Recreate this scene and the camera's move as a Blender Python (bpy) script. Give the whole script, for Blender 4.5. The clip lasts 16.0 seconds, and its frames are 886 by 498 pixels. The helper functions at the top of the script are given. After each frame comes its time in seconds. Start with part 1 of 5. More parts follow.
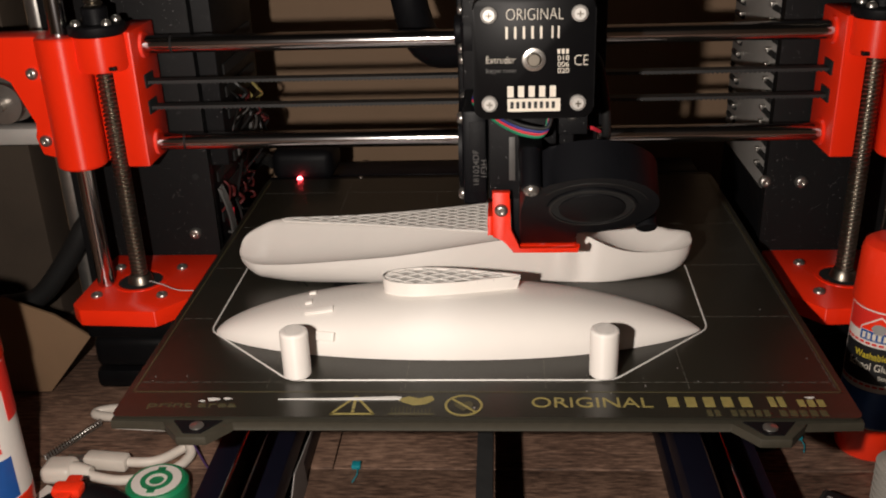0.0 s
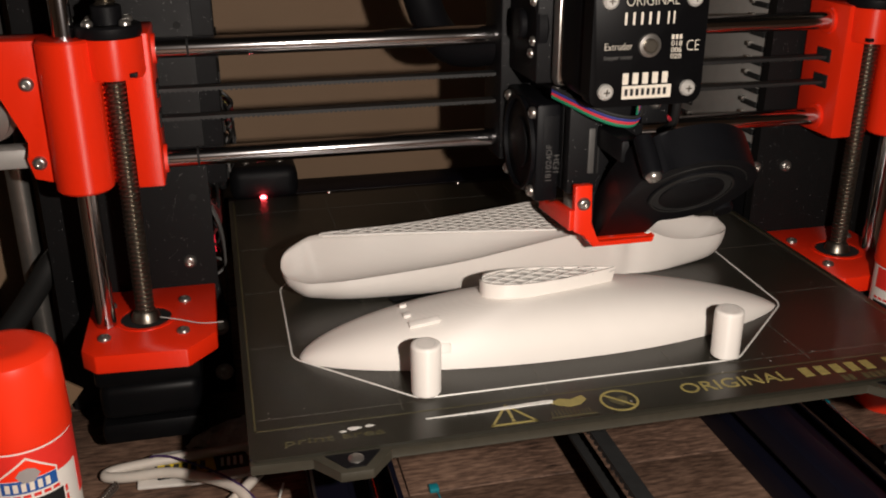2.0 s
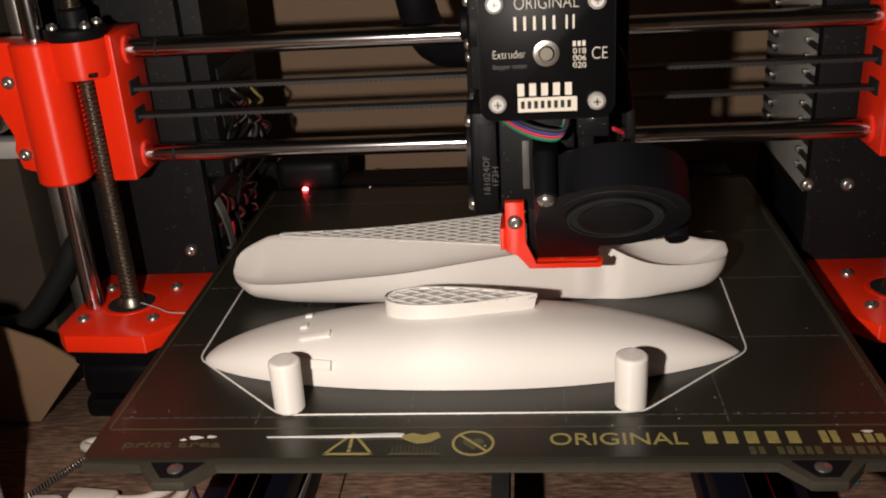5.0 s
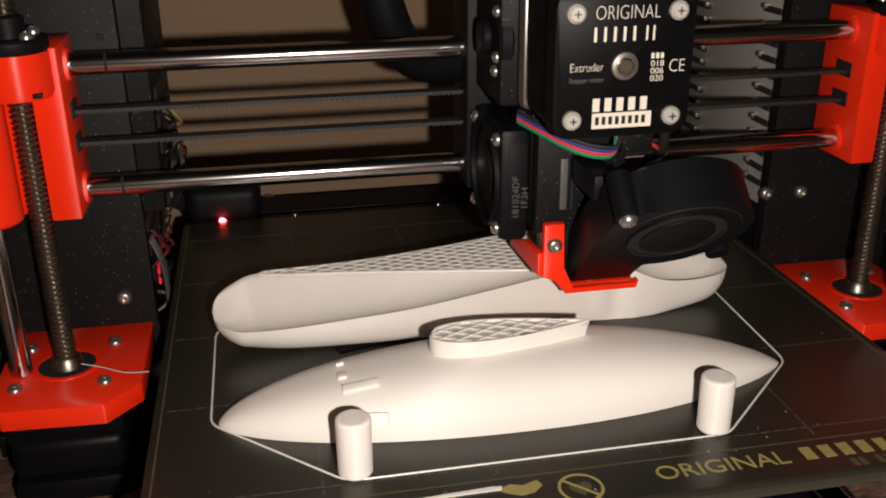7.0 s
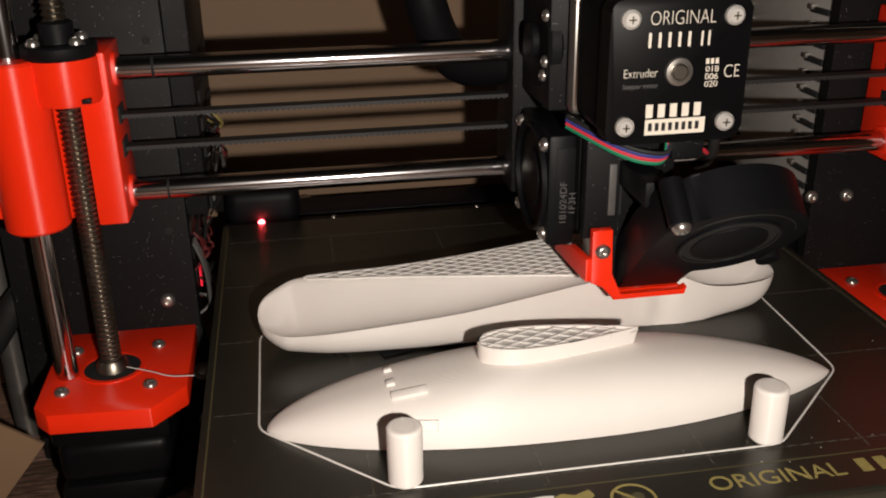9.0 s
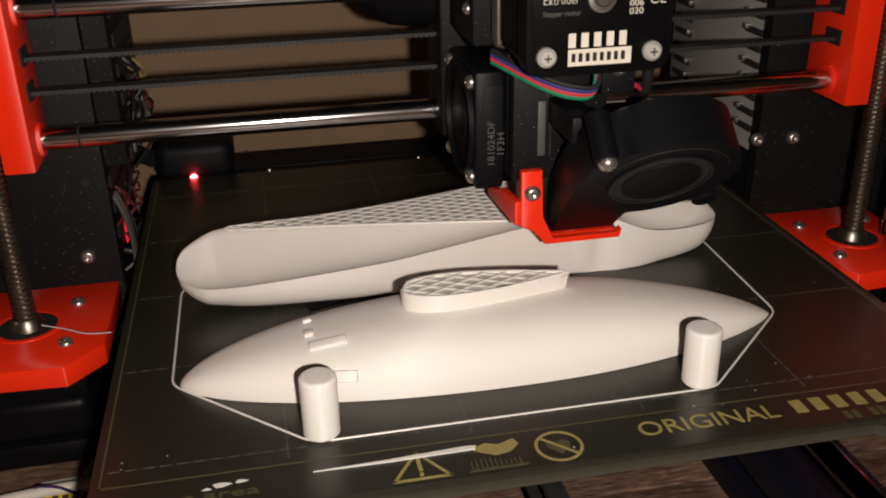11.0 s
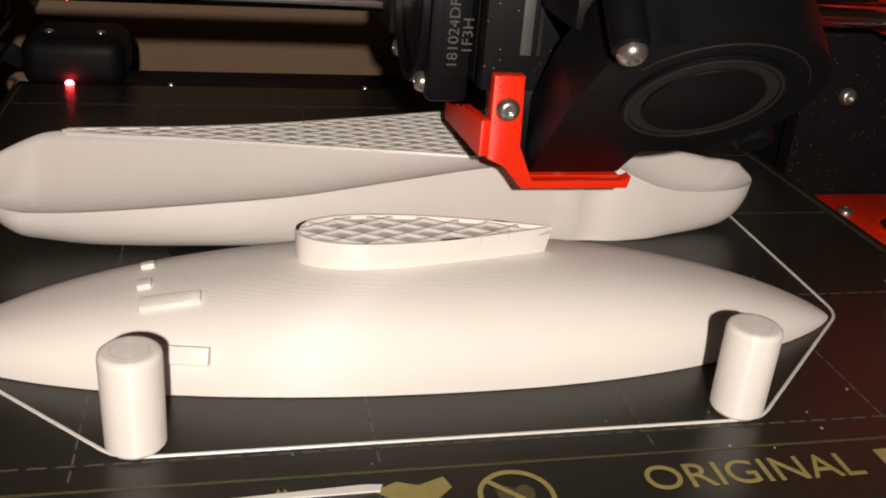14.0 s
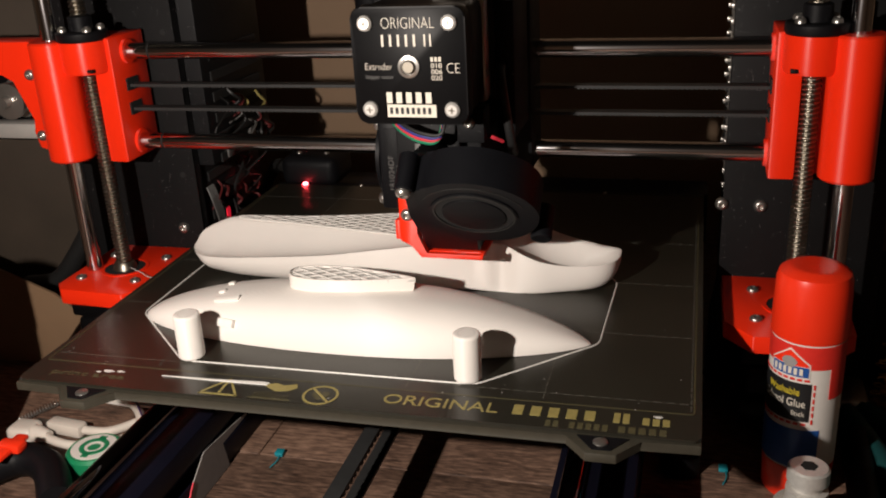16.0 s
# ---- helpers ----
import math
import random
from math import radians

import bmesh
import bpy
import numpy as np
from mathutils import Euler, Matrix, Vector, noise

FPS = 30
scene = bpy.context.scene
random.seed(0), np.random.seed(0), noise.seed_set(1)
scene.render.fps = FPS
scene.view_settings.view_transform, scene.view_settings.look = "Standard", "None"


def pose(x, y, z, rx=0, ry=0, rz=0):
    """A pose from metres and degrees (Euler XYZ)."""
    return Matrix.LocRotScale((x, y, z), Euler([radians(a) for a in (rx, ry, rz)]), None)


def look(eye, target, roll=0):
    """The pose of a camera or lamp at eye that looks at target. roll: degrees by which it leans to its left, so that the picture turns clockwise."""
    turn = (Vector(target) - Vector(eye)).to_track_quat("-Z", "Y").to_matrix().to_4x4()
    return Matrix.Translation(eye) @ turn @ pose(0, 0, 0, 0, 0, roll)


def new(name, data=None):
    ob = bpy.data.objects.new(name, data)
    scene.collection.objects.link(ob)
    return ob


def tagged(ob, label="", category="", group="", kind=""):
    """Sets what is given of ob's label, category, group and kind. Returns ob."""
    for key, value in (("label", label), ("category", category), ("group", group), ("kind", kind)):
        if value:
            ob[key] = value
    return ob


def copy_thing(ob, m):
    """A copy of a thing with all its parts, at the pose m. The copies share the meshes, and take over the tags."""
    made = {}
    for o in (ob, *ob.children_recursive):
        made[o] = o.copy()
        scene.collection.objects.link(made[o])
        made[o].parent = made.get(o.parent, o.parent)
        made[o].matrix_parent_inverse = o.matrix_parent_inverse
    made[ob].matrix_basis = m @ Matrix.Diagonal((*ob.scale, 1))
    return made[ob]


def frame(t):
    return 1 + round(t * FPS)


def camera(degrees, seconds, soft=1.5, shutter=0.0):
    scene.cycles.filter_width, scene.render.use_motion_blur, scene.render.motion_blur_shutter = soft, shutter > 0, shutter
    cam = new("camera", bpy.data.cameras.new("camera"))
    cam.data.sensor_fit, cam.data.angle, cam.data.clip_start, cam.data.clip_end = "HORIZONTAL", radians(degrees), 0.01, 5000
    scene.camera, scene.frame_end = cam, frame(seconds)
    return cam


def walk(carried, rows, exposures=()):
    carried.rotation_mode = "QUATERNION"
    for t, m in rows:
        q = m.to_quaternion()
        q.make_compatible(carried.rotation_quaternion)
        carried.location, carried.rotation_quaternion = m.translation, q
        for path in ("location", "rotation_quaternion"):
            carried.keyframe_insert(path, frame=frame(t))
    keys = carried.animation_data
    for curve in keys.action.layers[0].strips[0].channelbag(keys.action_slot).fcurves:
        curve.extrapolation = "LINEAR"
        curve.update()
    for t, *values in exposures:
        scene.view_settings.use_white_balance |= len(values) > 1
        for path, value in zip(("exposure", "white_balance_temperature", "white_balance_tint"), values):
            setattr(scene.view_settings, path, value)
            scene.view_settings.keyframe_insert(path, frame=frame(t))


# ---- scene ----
LENS = 50.00
PATH = [
    (0, (0.0082, -0.3295, 0.1797), 3.83, -23.43, -2.00),
    (0.5, (-0.0453, -0.3309, 0.1689), -4.15, -23.03, -1.07),
    (1, (-0.0622, -0.3410, 0.1726), -7.92, -22.55, -1.25),
    (1.5, (-0.1039, -0.3205, 0.1683), -11.08, -21.87, -0.94),
    (2, (-0.1254, -0.3057, 0.1658), -13.23, -21.98, -0.14),
    (2.5, (-0.1286, -0.3055, 0.1641), -12.44, -21.83, 0.30),
    (3, (-0.0356, -0.3300, 0.1654), -0.68, -22.00, -0.80),
    (5.5, (0.0145, -0.2894, 0.1689), 5.86, -23.08, -3.68),
    (6, (-0.0658, -0.2879, 0.1585), -3.91, -22.76, -2.93),
    (6.5, (-0.0770, -0.2543, 0.1607), -8.80, -22.67, -1.56),
    (7, (-0.0849, -0.2617, 0.1650), -10.91, -22.46, -0.48),
    (7.5, (-0.0912, -0.2588, 0.1685), -10.92, -22.34, -0.19),
    (8, (-0.0967, -0.2627, 0.1730), -10.16, -22.32, -0.17),
    (10.5, (-0.0806, -0.2470, 0.1568), -9.73, -24.17, -1.37),
    (11, (-0.0746, -0.2504, 0.1548), -11.04, -24.69, -1.23),
    (11.5, (-0.0624, -0.2258, 0.1339), -12.68, -24.82, -0.35),
    (12, (-0.0602, -0.1845, 0.1164), -11.85, -25.17, -0.04),
    (12.5, (-0.0864, -0.1558, 0.1010), -19.02, -25.82, 5.00),
    (13, (-0.0967, -0.1474, 0.0961), -19.30, -25.98, 5.64),
    (13.5, (-0.0908, -0.1482, 0.0953), -19.26, -25.43, 5.72),
    (14, (-0.0492, -0.1691, 0.1018), -13.38, -24.98, 4.68),
    (14.5, (-0.0009, -0.1950, 0.1181), -2.30, -24.21, 2.17),
    (15, (0.0561, -0.2226, 0.1314), 8.51, -22.35, -0.83),
    (15.5, (0.1131, -0.2983, 0.1529), 14.75, -22.01, -1.91),
    (16, (0.1198, -0.3268, 0.1708), 15.52, -21.37, -3.04),
]

cam = camera(LENS, 16.0, soft=2.0)


def aim(eye, yaw, pitch, roll):
    a, b = radians(yaw), radians(pitch)
    way = Vector((-math.sin(a) * math.cos(b), math.cos(a) * math.cos(b), math.sin(b)))
    return look(eye, Vector(eye) + way, roll)


walk(cam, [(t, aim(eye, yaw, pitch, roll)) for t, eye, yaw, pitch, roll in PATH],
     exposures=[(0, 0.0), (1, -0.16), (2, -0.04), (3, 0.0), (5.5, -0.03), (6, -0.12), (7, 0.06), (8, 0.14), (10.5, -0.08), (11.3, -0.14), (12, 0.04), (13.5, 0.18), (14.5, -0.1), (15.2, -0.06), (16, 0.3)])

# ---- light: the phone's flash beside the lens, and a dim warm room ----
world = bpy.data.worlds.new("room")
scene.world = world
world.use_nodes = True
world.node_tree.nodes["Background"].inputs[0].default_value = (1.0, 0.78, 0.58, 1)
world.node_tree.nodes["Background"].inputs[1].default_value = 0.004

flash = bpy.data.lights.new("flash", "POINT")
flash.energy, flash.color, flash.shadow_soft_size = 5.0, (1.0, 0.895, 0.805), 0.004
flash_ob = new("flash", flash)
flash_ob.location = (-0.058, -0.294, 0.159)


# ---- materials ----
def material(name, base, rough=0.5, metal=0.0, vary=0.12, scale=300.0, bump=0.0, bump_scale=2000.0, spec=0.5, tint=None, coat=0.0):
    m = bpy.data.materials.new(name)
    m.use_nodes = True
    n, l = m.node_tree.nodes, m.node_tree.links
    p = n["Principled BSDF"]
    p.inputs["Roughness"].default_value = rough
    p.inputs["Metallic"].default_value = metal
    p.inputs["Specular IOR Level"].default_value = spec
    p.inputs["Coat Weight"].default_value = coat
    co = n.new("ShaderNodeTexCoord")
    noi = n.new("ShaderNodeTexNoise")
    noi.inputs["Scale"].default_value = scale
    noi.inputs["Detail"].default_value = 6
    l.new(co.outputs["Object"], noi.inputs["Vector"])
    mix = n.new("ShaderNodeMix")
    mix.data_type = "RGBA"
    lo = [c * (1 - vary) for c in base]
    hi = tint or [min(1, c * (1 + vary)) for c in base]
    mix.inputs["A"].default_value = (*lo, 1)
    mix.inputs["B"].default_value = (*hi, 1)
    l.new(noi.outputs["Fac"], mix.inputs["Factor"])
    l.new(mix.outputs["Result"], p.inputs["Base Color"])
    wide = n.new("ShaderNodeTexNoise")
    wide.inputs["Scale"].default_value = scale * 0.13
    l.new(co.outputs["Object"], wide.inputs["Vector"])
    rr = n.new("ShaderNodeMapRange")
    rr.inputs["To Min"].default_value = max(0.02, rough * 0.8)
    rr.inputs["To Max"].default_value = min(1, rough * 1.25)
    l.new(wide.outputs["Fac"], rr.inputs["Value"])
    l.new(rr.outputs["Result"], p.inputs["Roughness"])
    if bump:
        fine = n.new("ShaderNodeTexNoise")
        fine.inputs["Scale"].default_value = bump_scale
        fine.inputs["Detail"].default_value = 3
        l.new(co.outputs["Object"], fine.inputs["Vector"])
        b = n.new("ShaderNodeBump")
        b.inputs["Strength"].default_value = bump
        b.inputs["Distance"].default_value = 0.0003
        l.new(fine.outputs["Fac"], b.inputs["Height"])
        l.new(b.outputs["Normal"], p.inputs["Normal"])
    return m


def layered(name, base, rough, pitch=0.0006, strength=0.35, vary=0.04):
    """Printed plastic: fine horizontal layer lines."""
    m = material(name, base, rough, vary=vary, scale=60)
    n, l = m.node_tree.nodes, m.node_tree.links
    co = n.new("ShaderNodeTexCoord")
    w = n.new("ShaderNodeTexWave")
    w.bands_direction = "Z"
    w.inputs["Scale"].default_value = 0.314 / pitch
    w.inputs["Distortion"].default_value = 0.4
    l.new(co.outputs["Object"], w.inputs["Vector"])
    b = n.new("ShaderNodeBump")
    b.inputs["Strength"].default_value = strength
    b.inputs["Distance"].default_value = 0.00012
    grain = n.new("ShaderNodeTexNoise")
    grain.inputs["Scale"].default_value = 1700
    grain.inputs["Detail"].default_value = 2
    l.new(co.outputs["Object"], grain.inputs["Vector"])
    both = n.new("ShaderNodeMath")
    both.operation = "MULTIPLY_ADD"
    both.inputs[1].default_value = 1.1
    l.new(grain.outputs["Fac"], both.inputs[0])
    l.new(w.outputs["Fac"], both.inputs[2])
    l.new(both.outputs[0], b.inputs["Height"])
    l.new(b.outputs["Normal"], n["Principled BSDF"].inputs["Normal"])
    # the layer lines spread the gloss across themselves
    geo = n.new("ShaderNodeNewGeometry")
    line = n.new("ShaderNodeVectorMath")
    line.operation = "CROSS_PRODUCT"
    line.inputs[1].default_value = (0, 0, 1)
    l.new(geo.outputs["Normal"], line.inputs[0])
    l.new(line.outputs["Vector"], n["Principled BSDF"].inputs["Tangent"])
    n["Principled BSDF"].inputs["Anisotropic"].default_value = 0.95
    n["Principled BSDF"].inputs["Anisotropic Rotation"].default_value = 0.25
    return m


def wood(name):
    m = material(name, (0.2, 0.115, 0.075), 0.6, bump=0.5, bump_scale=900)
    n, l = m.node_tree.nodes, m.node_tree.links
    co = n.new("ShaderNodeTexCoord")
    mp = n.new("ShaderNodeMapping")
    mp.inputs["Scale"].default_value = (70, 380, 70)
    l.new(co.outputs["Object"], mp.inputs["Vector"])
    noi = n.new("ShaderNodeTexNoise")
    noi.inputs["Scale"].default_value = 1.6
    noi.inputs["Detail"].default_value = 9
    noi.inputs["Roughness"].default_value = 0.68
    l.new(mp.outputs["Vector"], noi.inputs["Vector"])
    big = n.new("ShaderNodeTexNoise")
    big.inputs["Scale"].default_value = 18
    big.inputs["Detail"].default_value = 3
    l.new(co.outputs["Object"], big.inputs["Vector"])
    add = n.new("ShaderNodeMath")
    add.operation = "MULTIPLY_ADD"
    add.inputs[1].default_value = 0.45
    l.new(big.outputs["Fac"], add.inputs[0])
    l.new(noi.outputs["Fac"], add.inputs[2])
    ramp = n.new("ShaderNodeValToRGB")
    e = ramp.color_ramp.elements
    e[0].position, e[0].color = 0.52, (0.018, 0.0095, 0.0065, 1)
    e[1].position, e[1].color = 0.92, (0.29, 0.175, 0.12, 1)
    mid = e.new(0.7)
    mid.color = (0.115, 0.065, 0.044, 1)
    l.new(add.outputs[0], ramp.inputs["Fac"])
    l.new(ramp.outputs["Color"], n["Principled BSDF"].inputs["Base Color"])
    b = n.new("ShaderNodeBump")
    b.inputs["Strength"].default_value = 0.5
    b.inputs["Distance"].default_value = 0.0009
    l.new(noi.outputs["Fac"], b.inputs["Height"])
    l.new(b.outputs["Normal"], n["Principled BSDF"].inputs["Normal"])
    return m


def speckled(name, base):
    """Black powder coat with fine bright flecks."""
    m = material(name, base, 0.5, bump=0.3, bump_scale=2600, spec=0.17)
    n, l = m.node_tree.nodes, m.node_tree.links
    co = n.new("ShaderNodeTexCoord")
    v = n.new("ShaderNodeTexVoronoi")
    v.inputs["Scale"].default_value = 950
    l.new(co.outputs["Object"], v.inputs["Vector"])
    lt = n.new("ShaderNodeMath")
    lt.operation = "LESS_THAN"
    lt.inputs[1].default_value = 0.12
    l.new(v.outputs["Distance"], lt.inputs[0])
    sep = n.new("ShaderNodeSeparateColor")
    l.new(v.outputs["Color"], sep.inputs[0])
    gt = n.new("ShaderNodeMath")
    gt.operation = "GREATER_THAN"
    gt.inputs[1].default_value = 0.72
    l.new(sep.outputs[0], gt.inputs[0])
    mu = n.new("ShaderNodeMath")
    mu.operation = "MULTIPLY"
    l.new(lt.outputs[0], mu.inputs[0])
    l.new(gt.outputs[0], mu.inputs[1])
    mix = n.new("ShaderNodeMix")
    mix.data_type = "RGBA"
    mix.inputs["A"].default_value = (*base, 1)
    mix.inputs["B"].default_value = (0.36, 0.35, 0.345, 1)
    l.new(mu.outputs[0], mix.inputs["Factor"])
    l.new(mix.outputs["Result"], n["Principled BSDF"].inputs["Base Color"])
    return m


def glow(name, colour, strength):
    m = bpy.data.materials.new(name)
    m.use_nodes = True
    p = m.node_tree.nodes["Principled BSDF"]
    p.inputs["Base Color"].default_value = (*colour, 1)
    p.inputs["Emission Color"].default_value = (*colour, 1)
    p.inputs["Emission Strength"].default_value = strength
    return m


M_TABLE = wood("worn_wood")
M_WALL = material("tan_board", (0.27, 0.177, 0.11), 0.8, vary=0.12, scale=22, bump=0.2, bump_scale=500)
M_CARD = material("cardboard", (0.18, 0.108, 0.058), 0.85, vary=0.1, scale=60, bump=0.2, bump_scale=700)
M_FRAME = speckled("black_powder_coat", (0.008, 0.0078, 0.0082))
M_BLACK = material("black_plastic", (0.005, 0.005, 0.006), 0.5, spec=0.15, vary=0.25, scale=200, bump=0.3, bump_scale=1500)
M_BLACK_ROUGH = speckled("black_printed_plastic", (0.007, 0.007, 0.0078))
M_FAN = material("black_fan_plastic", (0.0045, 0.0047, 0.006), 0.45, spec=0.16, vary=0.2, scale=120)
# blower seam and intake edge, slightly paler than the fan body
M_FAN_EDGE = material("greyer_black_plastic", (0.013, 0.0125, 0.0115), 0.55, vary=0.3, scale=200)
M_MOTOR = material("black_motor_paint", (0.0035, 0.0035, 0.004), 0.4, spec=0.12, vary=0.3, scale=150)
M_ORANGE = layered("orange_printed_plastic", (0.92, 0.030, 0.006), 0.42, 0.0005, 0.3)
M_WHITE = layered("white_printed_plastic", (0.84, 0.795, 0.745), 0.5, 0.0003, 0.17)
M_WHITE_RIB = material("white_plastic_infill", (0.66, 0.635, 0.6), 0.4, vary=0.1, scale=400)
# greyer copy of the white plastic: shade inside the infill cells as colour
M_WHITE_SHADED = material("shaded_white_plastic_infill", (0.58, 0.555, 0.525), 0.5, vary=0.16, scale=500)
M_CHROME = material("polished_steel_rod", (0.56, 0.54, 0.55), 0.14, 1.0, vary=0.06, scale=80)
# polished steel again, base darkened for the dark surroundings it mirrors
M_BED_ROD = material("polished_rod_dark_reflection", (0.2, 0.19, 0.21), 0.08, 1.0, vary=0.06, scale=80)
M_STEEL = material("brushed_steel", (0.46, 0.44, 0.41), 0.3, 0.9, vary=0.15, scale=300)
M_SCREW = material("leadscrew_steel", (0.26, 0.235, 0.195), 0.34, 1.0, vary=0.2, scale=300)
M_ALU = material("grey_sheet_metal", (0.37, 0.355, 0.335), 0.5, 0.2, vary=0.12, scale=120)
M_DARK = material("dark_gap", (0.006, 0.006, 0.006), 0.8)
M_SHEET = material("dark_olive_build_sheet", (0.0185, 0.0172, 0.0125), 0.29, vary=0.22, scale=40, bump=0.12, bump_scale=2600, spec=0.55)
M_BEDEDGE = material("olive_fibreglass_edge", (0.034, 0.030, 0.020), 0.6, vary=0.25, scale=300)
M_GOLD = material("dull_gold_print", (0.28, 0.23, 0.075), 0.5, vary=0.3, scale=400)
M_GOLD_FAINT = material("faded_gold_print", (0.07, 0.061, 0.028), 0.5, vary=0.4, scale=500)
M_DASH = material("faint_grey_print", (0.085, 0.08, 0.065), 0.55, vary=0.4, scale=600)
M_INK = material("cream_print", (0.74, 0.68, 0.58), 0.5, vary=0.08)
M_INK_GREY = material("grey_print", (0.085, 0.082, 0.078), 0.5, vary=0.2)
M_FILAMENT = material("white_extruded_line", (0.72, 0.7, 0.66), 0.4, vary=0.1)
M_BELT = material("black_rubber_belt", (0.016, 0.016, 0.016), 0.6, vary=0.25, scale=400)
M_EXTRUSION = material("black_anodised_aluminium", (0.004, 0.004, 0.009), 0.42, 0.0, vary=0.25, scale=60, spec=0.2)
M_CAP = material("orange_glue_cap", (0.9, 0.036, 0.009), 0.3, vary=0.06, scale=60)
M_LABEL_W = material("white_paper_label", (0.74, 0.70, 0.65), 0.45, vary=0.05)
M_LABEL_R = material("red_label_ink", (0.72, 0.03, 0.02), 0.42, vary=0.08)
M_LABEL_B = material("blue_label_ink", (0.015, 0.085, 0.32), 0.42, vary=0.1)
M_LABEL_K = material("black_label_ink", (0.012, 0.012, 0.013), 0.42)
M_YELLOW = material("yellow_ink", (0.7, 0.55, 0.03), 0.5, vary=0.1)
M_TAPE = material("faded_red_tape", (0.10, 0.009, 0.009), 0.6)
M_DARKBOX = material("dark_brown_board", (0.048, 0.034, 0.023), 0.8, vary=0.35, scale=30, bump=0.4, bump_scale=300)
M_PAPER = material("grey_paper", (0.3, 0.28, 0.27), 0.7, vary=0.12)
M_WIRE_G = material("green_wire", (0.01, 0.2, 0.1), 0.45)
M_WIRE_R = material("red_wire", (0.6, 0.03, 0.05), 0.45)
M_WIRE_B = material("blue_wire", (0.03, 0.04, 0.2), 0.45)
M_WIRE_K = material("black_wire", (0.012, 0.012, 0.012), 0.5)
M_CABLE = material("white_cable", (0.66, 0.6, 0.53), 0.45, vary=0.1, scale=200)
M_GREEN = material("green_bottle_cap", (0.01, 0.22, 0.09), 0.4, vary=0.12)
M_TEAL = material("teal_scrap", (0.01, 0.22, 0.27), 0.4)
M_TEAL_DK = material("dark_teal_grip", (0.008, 0.06, 0.06), 0.5)
M_BRASS = material("brass_wire_wool", (0.7, 0.48, 0.12), 0.3, 1.0, vary=0.3, scale=900)
M_KEYS = material("dark_grey_device_plastic", (0.03, 0.0285, 0.026), 0.5, vary=0.2)
M_PURPLE = material("purple_wire", (0.05, 0.02, 0.09), 0.5)
M_RIB = material("off_white_ribbed_plastic", (0.36, 0.335, 0.30), 0.45, vary=0.1)
M_HEAD = material("pale_zinc_screw", (0.66, 0.64, 0.6), 0.36, 0.45, vary=0.15, scale=600)
M_LED = glow("red_led", (1.0, 0.05, 0.06), 40)
# weak emission that imitates red LED light falling on the wires
M_LED_SPILL = glow("red_led_spill", (1.0, 0.02, 0.05), 0.35)

# ---- mesh tools ----
ORIGIN = {}


def thing(name, base, label, category, group="", kind=""):
    ob = new(name)
    ob.empty_display_size = 0.01
    ob.location = base
    ORIGIN[ob.name] = Vector(base)
    return tagged(ob, label, category, group, kind)


def finish(bm, mat, sharp=38):
    bmesh.ops.recalc_face_normals(bm, faces=bm.faces)
    lim = radians(sharp)
    for e in bm.edges:
        e.smooth = len(e.link_faces) == 2 and e.calc_face_angle(0) < lim
    for f in bm.faces:
        f.smooth = True


def part(name, bm, mat, parent, label="", sharp=38):
    base = ORIGIN[parent.name]
    finish(bm, mat, sharp)
    bmesh.ops.translate(bm, verts=bm.verts, vec=-base)
    me = bpy.data.meshes.new(name)
    bm.to_mesh(me)
    bm.free()
    me.materials.append(mat)
    ob = new(name, me)
    ob.parent = parent
    ORIGIN[ob.name] = base
    return tagged(ob, label)


def single(name, bm, mat, base, label, category, group="", kind=""):
    """A thing that is one plain mesh."""
    base = Vector(base)
    finish(bm, mat)
    bmesh.ops.translate(bm, verts=bm.verts, vec=-base)
    me = bpy.data.meshes.new(name)
    bm.to_mesh(me)
    bm.free()
    me.materials.append(mat)
    ob = new(name, me)
    ob.location = base
    ORIGIN[ob.name] = base
    return tagged(ob, label, category, group, kind)


def merge(*many):
    out = many[0]
    for bm in many[1:]:
        me = bpy.data.meshes.new("tmp")
        bm.to_mesh(me)
        bm.free()
        out.from_mesh(me)
        bpy.data.meshes.remove(me)
    return out


def box(x0, x1, y0, y1, z0, z1, bev=0.0, seg=2):
    bm = bmesh.new()
    bmesh.ops.create_cube(bm, size=1, matrix=Matrix.Translation(((x0 + x1) / 2, (y0 + y1) / 2, (z0 + z1) / 2)) @ Matrix.Diagonal((abs(x1 - x0), abs(y1 - y0), abs(z1 - z0), 1)))
    if bev:
        bmesh.ops.bevel(bm, geom=bm.edges[:], offset=bev, segments=seg, affect="EDGES", profile=0.5)
    return bm


def lathe(p0, axis, profile, n=28):
    """Turned body: profile of (distance along axis, radius)."""
    bm = bmesh.new()
    q = Vector(axis).normalized().to_track_quat("Z", "Y")
    rings = []
    for d, r in profile:
        rings.append([bm.verts.new(Vector(p0) + q @ Vector((r * math.cos(2 * math.pi * k / n), r * math.sin(2 * math.pi * k / n), d))) for k in range(n)])
    for a, b in zip(rings, rings[1:]):
        for k in range(n):
            bm.faces.new((a[k], a[(k + 1) % n], b[(k + 1) % n], b[k]))
    bm.faces.new(rings[0][::-1])
    bm.faces.new(rings[-1])
    return bm


def rod(p0, p1, r, n=24, bev=0.0):
    d = (Vector(p1) - Vector(p0)).length
    b = bev or min(r * 0.12, d * 0.2)
    return lathe(p0, Vector(p1) - Vector(p0), [(0, r - b), (b, r), (d - b, r), (d, r - b)], n)


